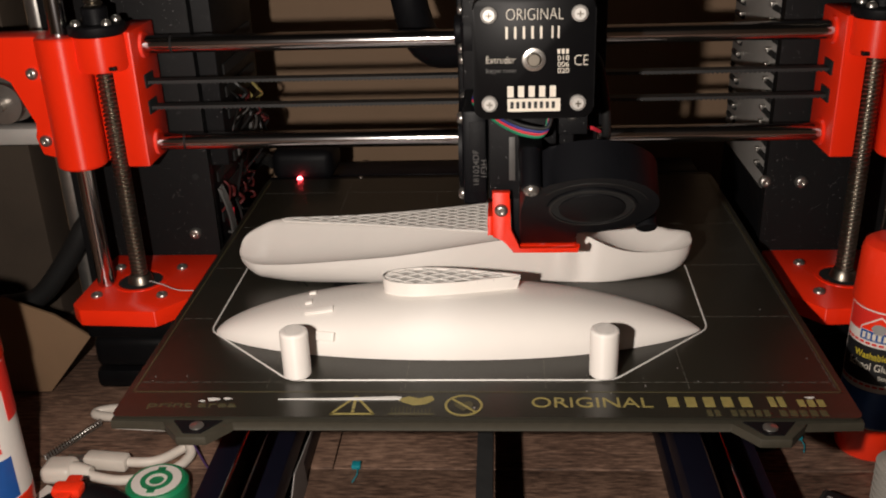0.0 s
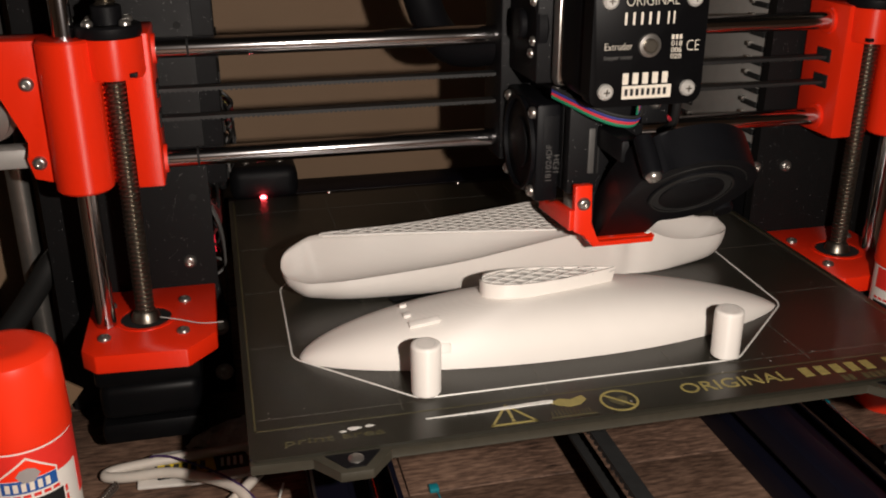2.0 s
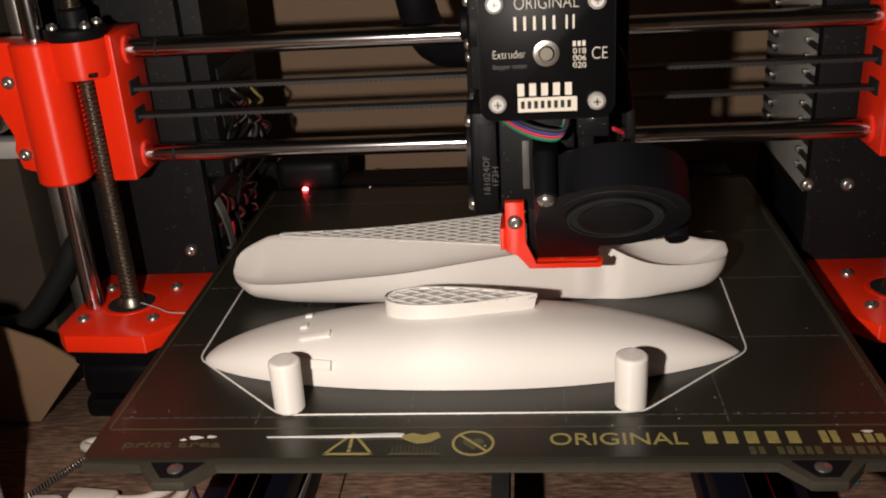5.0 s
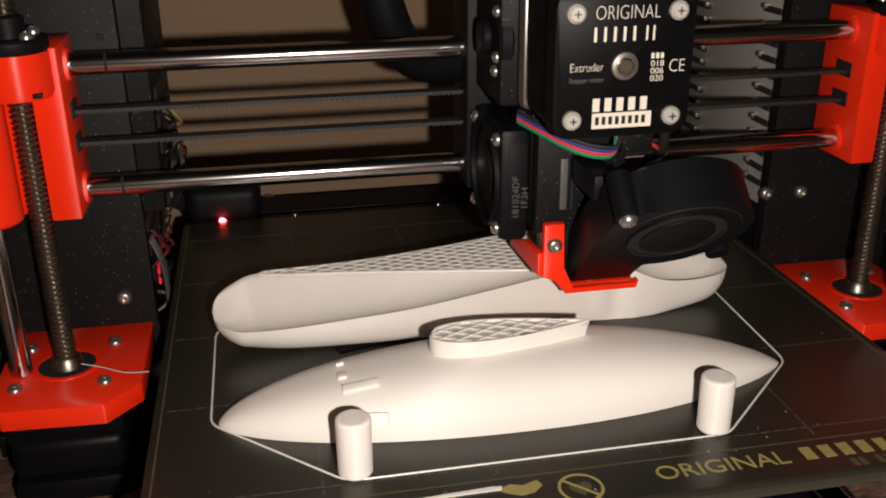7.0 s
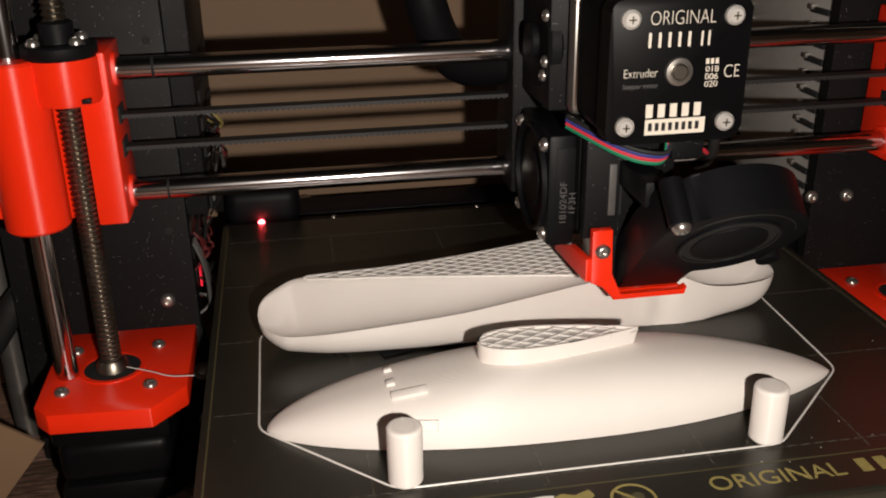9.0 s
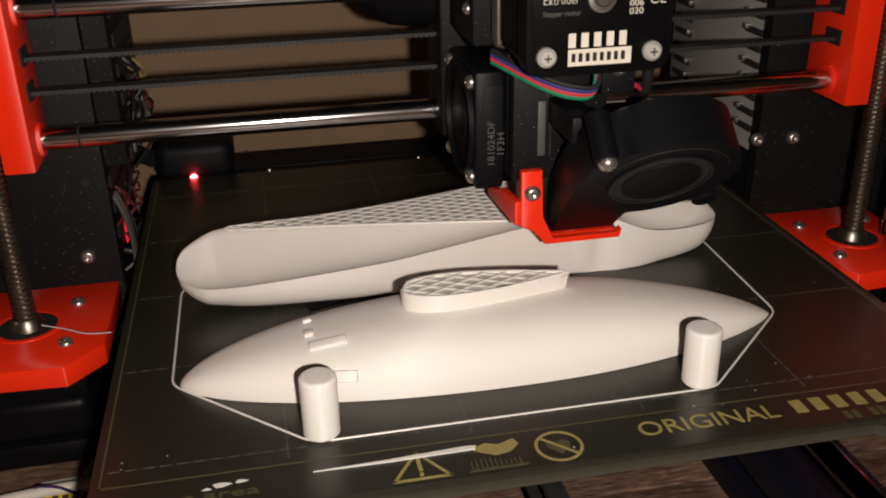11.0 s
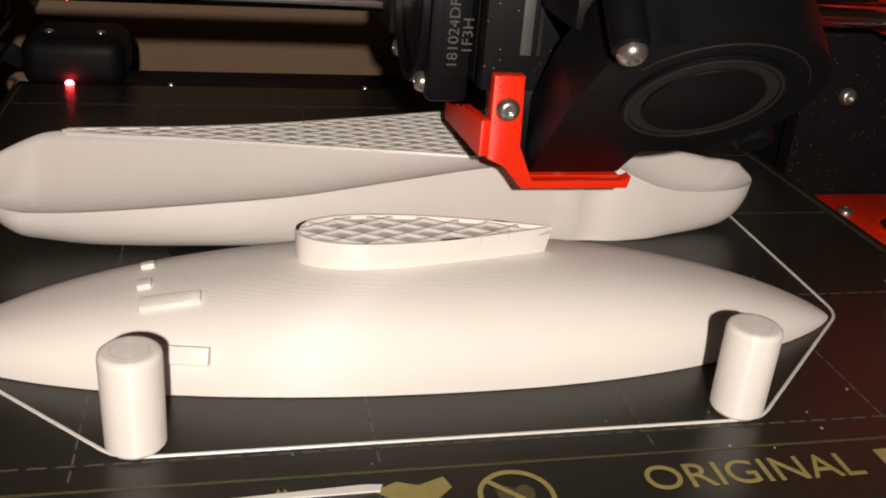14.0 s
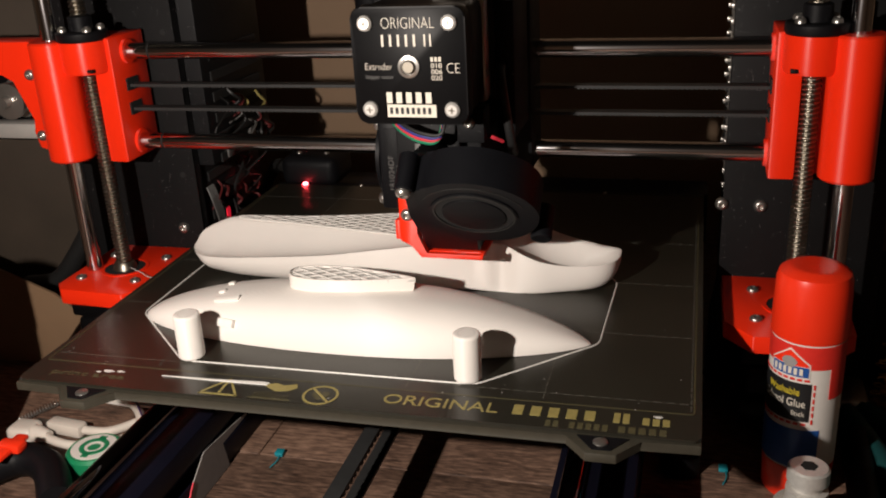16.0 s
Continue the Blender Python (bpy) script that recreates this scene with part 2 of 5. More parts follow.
def tube(points, r, n=8, steps=6):
    """A smooth cable through points."""
    pts = [Vector(p) for p in points]
    line = []
    for i in range(len(pts) - 1):
        a, b = pts[max(i - 1, 0)], pts[i]
        c, d = pts[i + 1], pts[min(i + 2, len(pts) - 1)]
        for s in range(steps):
            u = s / steps
            line.append(0.5 * (2 * b + (c - a) * u + (2 * a - 5 * b + 4 * c - d) * u * u + (3 * b - a - 3 * c + d) * u ** 3))
    line.append(pts[-1])
    bm = bmesh.new()
    rings = []
    side = Vector((0.13, 0.31, 0.94))
    for i, p in enumerate(line):
        way = (line[min(i + 1, len(line) - 1)] - line[max(i - 1, 0)]).normalized()
        side = (side - way * side.dot(way)).normalized()
        up = way.cross(side)
        rings.append([bm.verts.new(p + (side * math.cos(2 * math.pi * k / n) + up * math.sin(2 * math.pi * k / n)) * r) for k in range(n)])
    for a, b in zip(rings, rings[1:]):
        for k in range(n):
            bm.faces.new((a[k], a[(k + 1) % n], b[(k + 1) % n], b[k]))
    bm.faces.new(rings[0][::-1])
    bm.faces.new(rings[-1])
    return bm


def prism(poly, place, depth, bev=0.0):
    """A flat outline in x, y, thickened along z by depth, then put at place (a matrix)."""
    bm = bmesh.new()
    low = [bm.verts.new((x, y, 0)) for x, y in poly]
    top = [bm.verts.new((x, y, depth)) for x, y in poly]
    k = len(poly)
    bm.faces.new(low[::-1])
    bm.faces.new(top)
    for i in range(k):
        bm.faces.new((low[i], low[(i + 1) % k], top[(i + 1) % k], top[i]))
    if bev:
        bmesh.ops.bevel(bm, geom=bm.edges[:], offset=bev, segments=2, affect="EDGES", profile=0.5)
    bmesh.ops.transform(bm, matrix=place, verts=bm.verts)
    return bm


def plate(poly, z0, z1, bev=0.0):
    return prism(poly, Matrix.Translation((0, 0, z0)), z1 - z0, bev)


def upright(y=0.0):
    """Outline x, z standing up, thickened towards the front (-y)."""
    return Matrix.Translation((0, y, 0)) @ pose(0, 0, 0, 90, 0, 0)


def round_rect(x0, x1, y0, y1, r, n=5):
    pts = []
    for cx, cy, a in ((x1 - r, y0 + r, -90), (x1 - r, y1 - r, 0), (x0 + r, y1 - r, 90), (x0 + r, y0 + r, 180)):
        for k in range(n + 1):
            b = radians(a + 90 * k / n)
            pts.append((cx + r * math.cos(b), cy + r * math.sin(b)))
    return pts


def ring(r0, r1, place, depth, n=40):
    bm = bmesh.new()
    v = [[bm.verts.new((r * math.cos(2 * math.pi * k / n), r * math.sin(2 * math.pi * k / n), z)) for k in range(n)] for r, z in ((r0, 0), (r1, 0), (r1, depth), (r0, depth))]
    for j in range(4):
        a, b = v[j], v[(j + 1) % 4]
        for k in range(n):
            bm.faces.new((a[k], a[(k + 1) % n], b[(k + 1) % n], b[k]))
    bmesh.ops.transform(bm, matrix=place, verts=bm.verts)
    return bm


def letters(text, size, place, depth=0.00012, width=None, thin=0.0):
    """Words in the built-in font as a thin mesh, baseline start at place; width: fit to it."""
    cu = bpy.data.curves.new("words", "FONT")
    cu.body, cu.size, cu.extrude, cu.offset = text, size, depth / 2, -thin
    ob = bpy.data.objects.new("words", cu)
    scene.collection.objects.link(ob)
    bpy.context.view_layer.update()
    me = bpy.data.meshes.new_from_object(ob.evaluated_get(bpy.context.evaluated_depsgraph_get()))
    bpy.data.objects.remove(ob)
    bpy.data.curves.remove(cu)
    bm = bmesh.new()
    bm.from_mesh(me)
    bpy.data.meshes.remove(me)
    if width:
        w = max(v.co.x for v in bm.verts)
        bmesh.ops.scale(bm, vec=(width / w, 1, 1), verts=bm.verts)
    bmesh.ops.transform(bm, matrix=place @ Matrix.Translation((0, 0, depth / 2)), verts=bm.verts)
    return bm


def bars(count, height, width, place, depth=0.00012, gap=0.3):
    """A word as a row of plain bars."""
    w = width / count
    return [prism([(i * w, 0), (i * w + w * (1 - gap), 0), (i * w + w * (1 - gap), height), (i * w, height)], place, depth) for i in range(count)]


def bar_parts(rows, mat, parent, label):
    for row in rows:
        for bm in row:
            part("word_bar", bm, mat, parent, label)


def stroke(points, w, place, depth=0.00012):
    """A flat line of width w through points in x, y."""
    out = []
    for (ax, ay), (bx, by) in zip(points, points[1:]):
        d = Vector((bx - ax, by - ay)).normalized() * (w / 2)
        s = Vector((-d.y, d.x))
        a, b = Vector((ax, ay)) - d, Vector((bx, by)) + d
        out.append(prism([tuple(a - s), tuple(b - s), tuple(b + s), tuple(a + s)], place, depth))
    return merge(*out)


def screw_head(p, axis, r=0.0028, h=0.0022):
    """Button head with a hex socket."""
    return lathe(p, axis, [(0, r), (h * 0.35, r), (h * 0.8, r * 0.82), (h, r * 0.55), (h, r * 0.42), (h * 0.45, r * 0.4)], 16)


FLAT = Matrix.Identity(4)

# ---- the setting ----
TABLE = -0.0705
table = thing("table_top", (0, 0, TABLE), "worn brown wooden plank tabletop", "table", kind="structure")
part("underside", box(-0.9, 0.9, -0.7, 0.2995, TABLE - 0.03, TABLE - 0.0185), M_DARK, table)
for k in range(10):
    y0 = -0.6915 + 0.1 * k
    shift = (0.37 * k) % 1.0
    for x0, x1 in ((-0.9, -0.42 + shift * 0.6), (-0.4195 + shift * 0.6, 0.9)):
        part("plank", box(x0, x1, y0, min(y0 + 0.0993, 0.2995), TABLE - 0.018, TABLE, 0.0005), M_TABLE, table)
single("wall_north", box(-1.2, 1.2, 0.30, 0.33, -0.4, 1.0), M_WALL, (0, 0.30, 0), "tan board wall behind the printer", "wall", kind="structure")
single("wall_west", box(-1.23, -1.2, -1.4, 0.33, -0.4, 1.0), M_WALL, (-1.2, 0, 0), "tan side wall of the room", "wall", kind="structure")
single("wall_east", box(1.2, 1.23, -1.4, 0.33, -0.4, 1.0), M_WALL, (1.2, 0, 0), "tan side wall of the room", "wall", kind="structure")
single("wall_south", box(-1.2, 1.2, -1.43, -1.4, -0.4, 1.0), M_WALL, (0, -1.4, 0), "tan wall behind the viewer", "wall", kind="structure")

# ---- printer frame ----
frame_ob = thing("printer_frame", (0, 0.11, TABLE), "black powder-coated metal printer frame on the table", "printer frame")
for s in (-1, 1):
    col = [(s * 0.135, 0.22), (s * 0.135, -0.012), (s * 0.131, -0.03), (s * 0.131, TABLE + 0.0005), (s * 0.205, TABLE + 0.0005), (s * 0.205, 0.22)]
    part("column", prism(col if s > 0 else col[::-1], upright(0.113), 0.006, 0.0006), M_FRAME, frame_ob, "black textured metal column")
part("crossbar", box(-0.205, 0.205, 0.107, 0.113, 0.221, 0.26), M_FRAME, frame_ob)
for x, z in ((0.151, 0.0235), (0.149, -0.024), (0.149, -0.045), (0.134, 0.024), (-0.146, 0.0)):
    part("screw", screw_head((x, 0.107, z), (0, -1, 0), 0.003), M_STEEL, frame_ob, "small steel button-head screw")
for z in (-0.034, -0.058):
    part("foot_screw", screw_head((-0.1357, 0.107, z), (0, -1, 0), 0.0042, 0.0032), M_HEAD, frame_ob, "large steel button-head screw")
for x, z in ((-0.141, 0.105), (-0.142, 0.030)):
    part("hole", lathe((x, 0.1072, z), (0, -1, 0), [(0, 0.0016), (0.0004, 0.0016)], 12), M_DARK, frame_ob)
for s in (-1, 1):
    # slotted aluminium profiles under the bed
    pr = [(-0.015, 0), (0.015, 0), (0.015, 0.011), (0.009, 0.011), (0.009, 0.019), (0.015, 0.019), (0.015, 0.03), (0.0035, 0.03), (0.0035, 0.0285), (-0.0035, 0.0285), (-0.0035, 0.03), (-0.015, 0.03), (-0.015, 0.019), (-0.009, 0.019), (-0.009, 0.011), (-0.015, 0.011)]
    pr = [(s * 0.0905 + x, TABLE + 0.0003 + z) for x, z in pr]
    part("extrusion", prism(pr, upright(0.292), 0.452, 0.0005), M_EXTRUSION, frame_ob, "black slotted aluminium profile")
    part("bed_rod", rod((s * 0.085, -0.13, -0.026), (s * 0.085, 0.29, -0.026), 0.004), M_BED_ROD, frame_ob, "polished steel bed rod, dark reflections put into its colour")
part("bed_belt", merge(box(-0.0015, 0.0045, -0.13, 0.29, -0.0335, -0.032), *[box(-0.0015, 0.0045, -0.13 + 0.004 * k, -0.128 + 0.004 * k, -0.0348, -0.0335) for k in range(60)]), M_BELT, frame_ob, "black toothed rubber belt")
part("lower_belt", box(-0.0015, 0.0045, -0.13, 0.29, -0.048, -0.0465), M_BELT, frame_ob)

# electronics behind the west column, supply behind the east column
case = thing("electronics_case", (-0.17, 0.15, 0.0), "black electronics case with coloured wires behind the frame", "electronics case")
part("shell", merge(box(-0.20, -0.136, 0.1135, 0.187, -0.02, 0.0335, 0.001), box(-0.20, -0.1262, 0.1135, 0.187, 0.0335, 0.215, 0.001)), M_BLACK_ROUGH, case)
for k in range(9):
    out = 0.0098 if k > 2 else 0.0
    part("vent", box(-0.1362 + out, -0.1352 + out, 0.122, 0.178, 0.0 + 0.011 * k, 0.005 + 0.011 * k), M_DARK, case)
rng = random.Random(4)
LOOSE = ((M_TAPE, "thin dark red wire"), (M_TAPE, "thin dark red wire"), (M_WIRE_K, "thin black wire"), (M_INK_GREY, "thin grey wire"), (M_WIRE_K, "thin black wire"), (M_TAPE, "thin dark red wire"), (M_WIRE_K, "thin black wire"), (M_TAPE, "thin dark red wire"), (M_WIRE_K, "thin black wire"), (M_GOLD, "thin yellow wire"), (M_TAPE, "thin dark red wire"), (M_WIRE_K, "thin black wire"))
for k in range(30):
    mat, label = LOOSE[k % len(LOOSE)]
    y, z = rng.uniform(0.124, 0.178), rng.uniform(-0.012, 0.07)
    long = rng.uniform(0.4, 1.0) * (1.6 if mat is M_WIRE_K else 0.8)
    out = 0.0098 if z > 0.0335 else 0.0
    part("wire", tube([(-0.1355 + out, y, z), (-0.1325 + out, y + rng.uniform(-0.006, 0.006) * long, z - 0.004 * long), (-0.1315 + out, y + rng.uniform(-0.012, 0.012) * long, z - 0.010 * long), (-0.1355 + out * 0.6, y + rng.uniform(-0.014, 0.014) * long, z - 0.017 * long)], rng.uniform(0.0005, 0.0009), 6, 4), mat, case, label)
for k in range(5):
    part("connector", box(-0.1264, -0.1244, 0.128 + 0.0095 * k, 0.1345 + 0.0095 * k, 0.034 + 0.004 * (k % 2), 0.0395 + 0.004 * (k % 2), 0.0004), M_BLACK if k % 3 else M_INK_GREY, case, "small plug connector")
# added glowing patch: red LED light caught by the wires, no lamp itself
part("led_spill_patch", box(-0.1354, -0.1346, 0.136, 0.1395, -0.008, 0.0015), M_LED_SPILL, case, "glowing patch in place of red LED light on the wires")
for k in range(6):
    part("ribbon_strand", tube([(-0.1345, 0.117 + 0.0013 * k, 0.02), (-0.1315, 0.1165 + 0.0013 * k, 0.011), (-0.1305, 0.119 + 0.0013 * k, -0.004), (-0.132, 0.123 + 0.0013 * k, -0.04)], 0.0006, 6), M_INK_GREY, case, "grey-white ribbon cable strand")

psu = thing("power_supply", (0.165, 0.15, 0.0), "grey sheet-metal power supply with louvred side", "power supply")
part("casing", box(0.1365, 0.205, 0.1135, 0.205, 0.015, 0.215, 0.001), M_ALU, psu, "dull grey folded metal casing")
for k in range(20):
    z = 0.024 + 0.007 * k
    for y0, y1 in ((0.116, 0.130), (0.183, 0.2)):
        part("louvre", box(0.1352, 0.1370, y0, y1, z, z + 0.0026, 0.0004), M_DARK, psu, "dark slot")
        part("rib", box(0.1340, 0.1366, y0 + (0.011 if y0 < 0.15 else 0), y0 + (0.014 if y0 < 0.15 else 0.003), z + 0.0014, z + 0.0036, 0.0003), M_STEEL, psu, "bright bent metal lip")
part("lower_cover", box(0.1366, 0.205, 0.1135, 0.205, -0.06, 0.0145, 0.001), M_BLACK, psu, "black plastic lower cover")

# ---- heated bed ----
BY0, BY1 = -0.0583, 0.1877
bed = thing("heated_bed", (0, 0.06, -0.004), "dark heated bed plate with olive fibreglass edge", "print bed")
outline = [(-0.127, BY0), (-0.108, BY0), (-0.101, BY0 - 0.0095), (-0.091, BY0 - 0.0095), (-0.084, BY0), (0.084, BY0), (0.091, BY0 - 0.0095), (0.101, BY0 - 0.0095), (0.108, BY0), (0.127, BY0), (0.127, BY1), (-0.127, BY1)]
part("plate", plate([(x, y - 0.0012) for x, y in outline], -0.0045, -0.0012, 0.0004), M_BEDEDGE, bed)
for s in (-1, 1):
    part("tab_face", plate([(s * 0.099, BY0 - 0.0085), (s * 0.093, BY0 - 0.0085), (s * 0.0875, BY0 - 0.001), (s * 0.1045, BY0 - 0.001)][::s], -0.0014, -0.0008), M_BLACK, bed)
    part("tab_screw", lathe((s * 0.0955, BY0 - 0.0045, -0.0012), (0, 0, 1), [(0, 0.0026), (0.0008, 0.0024), (0.0012, 0.0015)], 14), M_STEEL, bed, "pale countersunk screw")
part("carriage", box(-0.105, 0.105, -0.03, 0.17, -0.018, -0.014, 0.001), M_BLACK, bed, "black carriage plate below")
for s in (-1, 1):
    for y in (0.0, 0.13):
        part("bearing", rod((s * 0.085, y, -0.026), (s * 0.085, y + 0.024, -0.026), 0.0075), M_STEEL, bed)
        part("spacer", rod((s * 0.085, y + 0.012, -0.0142), (s * 0.085, y + 0.012, -0.0045), 0.003), M_STEEL, bed)
part("cable_cover", merge(box(-0.1255, -0.089, BY1 + 0.003, BY1 + 0.036, -0.003, 0.016, 0.006, 4)), M_BLACK, bed, "rounded black cable cover with two screws")
for x in (-0.116, -0.098):
    part("cover_screw", screw_head((x, BY1 + 0.014, 0.0158), (0, 0, 1), 0.0018, 0.001), M_STEEL, bed)
part("rear_strip", box(-0.127, 0.127, BY1, BY1 + 0.006, -0.0045, -0.0006, 0.0005), M_BLACK, bed)
part("led", lathe((-0.1085, BY1 + 0.001, -0.0006), (0, 0, 1), [(0, 0.0016), (0.0010, 0.0016), (0.0018, 0.0009)], 14), M_LED, bed, "lit red LED")
for x in (-0.073, 0.0, 0.073):
    part("magnet_screw", lathe((x, BY1 + 0.003, -0.0006), (0, 0, 1), [(0, 0.0012), (0.0007, 0.001)], 12), M_STEEL, bed)
part("cable", tube([(-0.128, BY1 + 0.02, 0.004), (-0.14, BY1 + 0.03, 0.002), (-0.17, BY1 + 0.06, -0.03)], 0.004, 8), M_WIRE_K, bed)

rail = thing("rear_crossmember", (0, 0.25, -0.03), "black rear frame crossmember with a red tape mark", "frame bar")
part("bar", box(-0.13, 0.13, 0.235, 0.262, -0.045, -0.014, 0.001), M_EXTRUSION, rail)
part("tape", box(-0.006, 0.0, 0.2335, 0.2348, -0.03, -0.016), M_TAPE, rail, "faded red tape patch")

sheet = thing("build_sheet", (0, 0.06, 0), "dark olive textured spring-steel build sheet", "build sheet")
part("sheet", plate(round_rect(-0.127, 0.127, BY0, BY1, 0.003), -0.0010, 0.0), M_SHEET, sheet)
P0 = Matrix.Translation((0, 0, 0.00002))
part("border", merge(stroke([(-0.1245, BY1 - 0.004), (-0.1245, -0.0425), (0.1245, -0.0425), (0.1245, BY1 - 0.004)], 0.0006, P0, 0.00006)), M_GOLD_FAINT, sheet, "thin faded gold border line")


def dashes(ax, ay, bx, by, n):
    out = []
    for k in range(n):
        u, v = (k + 0.15) / n, (k + 0.75) / n
        out.append(stroke([(ax + (bx - ax) * u, ay + (by - ay) * u), (ax + (bx - ax) * v, ay + (by - ay) * v)], 0.0004, P0, 0.00005))
    return merge(*out)


lines = [dashes(x, -0.0405, x, BY1 - 0.005, 52) for x in (-0.1265 + 0.05 * k for k in range(1, 6))]
lines += [dashes(-0.1235, y, 0.1235, y, 56) for y in (-0.036, 0.014, 0.064, 0.114, 0.164)]
tagged(part("dashed_grid", merge(*lines), M_DASH, sheet), "faint grey dashed grid lines", kind="stuff")
speck = random.Random(21)
flakes = []
for k in range(34):
    x, y, r = speck.uniform(-0.122, 0.122), speck.choice((speck.uniform(-0.057, -0.03), speck.uniform(-0.057, 0.03))), speck.uniform(0.00015, 0.0004)
    flakes.append(prism([(x + r * speck.uniform(0.5, 1.3) * math.cos(q), y + r * speck.uniform(0.5, 1.3) * math.sin(q)) for q in (0, 1.2, 2.4, 3.7, 5.0)], P0, 0.0001))
tagged(part("dust", merge(*flakes), M_PAPER, sheet), "tiny pale dust flakes", kind="stuff")
scratch = [(-0.087, 0.0565), (-0.0835, 0.0527), (-0.0801, 0.0508), (-0.0788, 0.0467), (-0.0773, 0.0446)]
part("scratch", merge(stroke(scratch, 0.0007, P0, 0.00005), stroke([(-0.0801, 0.0508), (-0.0825, 0.0485), (-0.0815, 0.0465)], 0.0005, P0, 0.00005)), M_DARK, sheet, "dark cracked scratch")

# printed marks along the front of the sheet
part("word_original", letters("ORIGINAL", 0.0088, Matrix.Translation((0.0178, -0.0522, 0.00002)), width=0.0415), M_GOLD, sheet, "dull gold lettering")
bar_parts((bars(5, 0.0060, 0.0305, Matrix.Translation((0.0645, -0.0518, 0.00002)), gap=0.42), bars(2, 0.0060, 0.0062, Matrix.Translation((0.0985, -0.0516, 0.00002))), bars(3, 0.0042, 0.0098, Matrix.Translation((0.108, -0.0515, 0.00002)))), M_GOLD, sheet, "dull gold bar")
bar_parts((bars(2, 0.0036, 0.0052, Matrix.Translation((0.0765, -0.0573, 0.00002))), bars(5, 0.0036, 0.0135, Matrix.Translation((0.0845, -0.0573, 0.00002))), bars(5, 0.0036, 0.0165, Matrix.Translation((0.1005, -0.0573, 0.00002)))), M_GOLD_FAINT, sheet, "faded gold bar")
part("faint_words", letters("print area", 0.0048, Matrix.Translation((-0.1165, -0.0525, 0.00002)), width=0.032), M_GOLD_FAINT, sheet, "faded gold lettering")
part("warning_triangle", merge(stroke([(-0.0505, -0.0565), (-0.036, -0.0565), (-0.0432, -0.0455), (-0.0505, -0.0565)], 0.0009, P0), stroke([(-0.0432, -0.0482), (-0.0432, -0.0528)], 0.0011, P0), stroke([(-0.0432, -0.0546), (-0.0432, -0.0549)], 0.0011, P0)), M_GOLD, sheet, "gold warning triangle")
hand = [(-0.0285, -0.0475), (-0.0245, -0.0455), (-0.021, -0.0468), (-0.0165, -0.045), (-0.0155, -0.0478), (-0.0185, -0.0505), (-0.0225, -0.0512), (-0.026, -0.0495)]
part("hot_surface_palm", prism(hand, P0, 0.0001), M_GOLD, sheet, "gold palm sign")
part("hot_surface_bar", merge(stroke([(-0.0305, -0.0565), (-0.0155, -0.0565)], 0.0008, P0), *[stroke([(-0.0298 + 0.0013 * k, -0.0555), (-0.0298 + 0.0013 * k, -0.0528 + 0.0008 * math.sin(k * 0.6))], 0.0004, P0) for k in range(11)]), M_GOLD_FAINT, sheet, "gold hot-surface sign")
C0 = Matrix.Translation((-0.0052, -0.0511, 0.00002))
part("prohibition_sign", merge(ring(0.0057, 0.0066, C0, 0.0001), stroke([(-0.0042, 0.0042), (0.0042, -0.0042)], 0.0009, C0)), M_GOLD, sheet, "gold struck-out heart sign")
heart = [(0, -0.0032), (0.0028, -0.0004), (0.003, 0.0012), (0.002, 0.0024), (0.0008, 0.0022), (0, 0.0014), (-0.0008, 0.0022), (-0.002, 0.0024), (-0.003, 0.0012), (-0.0028, -0.0004)]
part("heart_mark", prism([(x * 1.1, y * 1.1) for x, y in heart], C0, 0.00007), M_GOLD_FAINT, sheet)
for k, (x, y, r) in enumerate(((0.113, -0.046, 0.0011), (-0.094, -0.0475, 0.0016), (-0.089, -0.047, 0.0011), (-0.0975, -0.0485, 0.0008))):
    part("glue_smear", prism([(x + r * (1.4 + 0.5 * math.sin(3 * a + k)) * math.cos(a), y + 0.6 * r * math.sin(a)) for a in [i * 0.7 for i in range(9)]], P0, 0.00008), M_FILAMENT, sheet, "small white smear")

# the white skirt line and the purge line
skirt = [(-0.1088, 0.0035), (-0.1088, 0.0675), (-0.080, 0.098), (0.062, 0.098), (0.0905, 0.065), (0.0885, 0.004), (0.048, -0.0345), (-0.0695, -0.0347)]
rounded = []
for i, p in enumerate(skirt):
    a, b, c = Vector(skirt[i - 1]), Vector(p), Vector(skirt[(i + 1) % len(skirt)])
    u, v = b + (a - b).normalized() * 0.004, b + (c - b).normalized() * 0.004
    rounded += [tuple((1 - s) ** 2 * u + 2 * s * (1 - s) * b + s * s * v) for s in (0, 0.25, 0.5, 0.75, 1)]
def ribbon(pts, w, z0, z1):
    """A closed flat band along an outline."""
    bm = bmesh.new()
    k = len(pts)
    rows = []
    for i in range(k):
        way = (Vector(pts[(i + 1) % k]) - Vector(pts[i - 1])).normalized()
        s = Vector((-way.y, way.x)) * (w / 2)
        p = Vector(pts[i])
        rows.append([bm.verts.new((*q, z)) for q, z in ((p - s, z0), (p - s * 0.5, z1), (p + s * 0.5, z1), (p + s, z0))])
    for i in range(k):
        a, b = rows[i], rows[(i + 1) % k]
        for j in range(4):
            bm.faces.new((a[j], a[(j + 1) % 4], b[(j + 1) % 4], b[j]))
    return bm


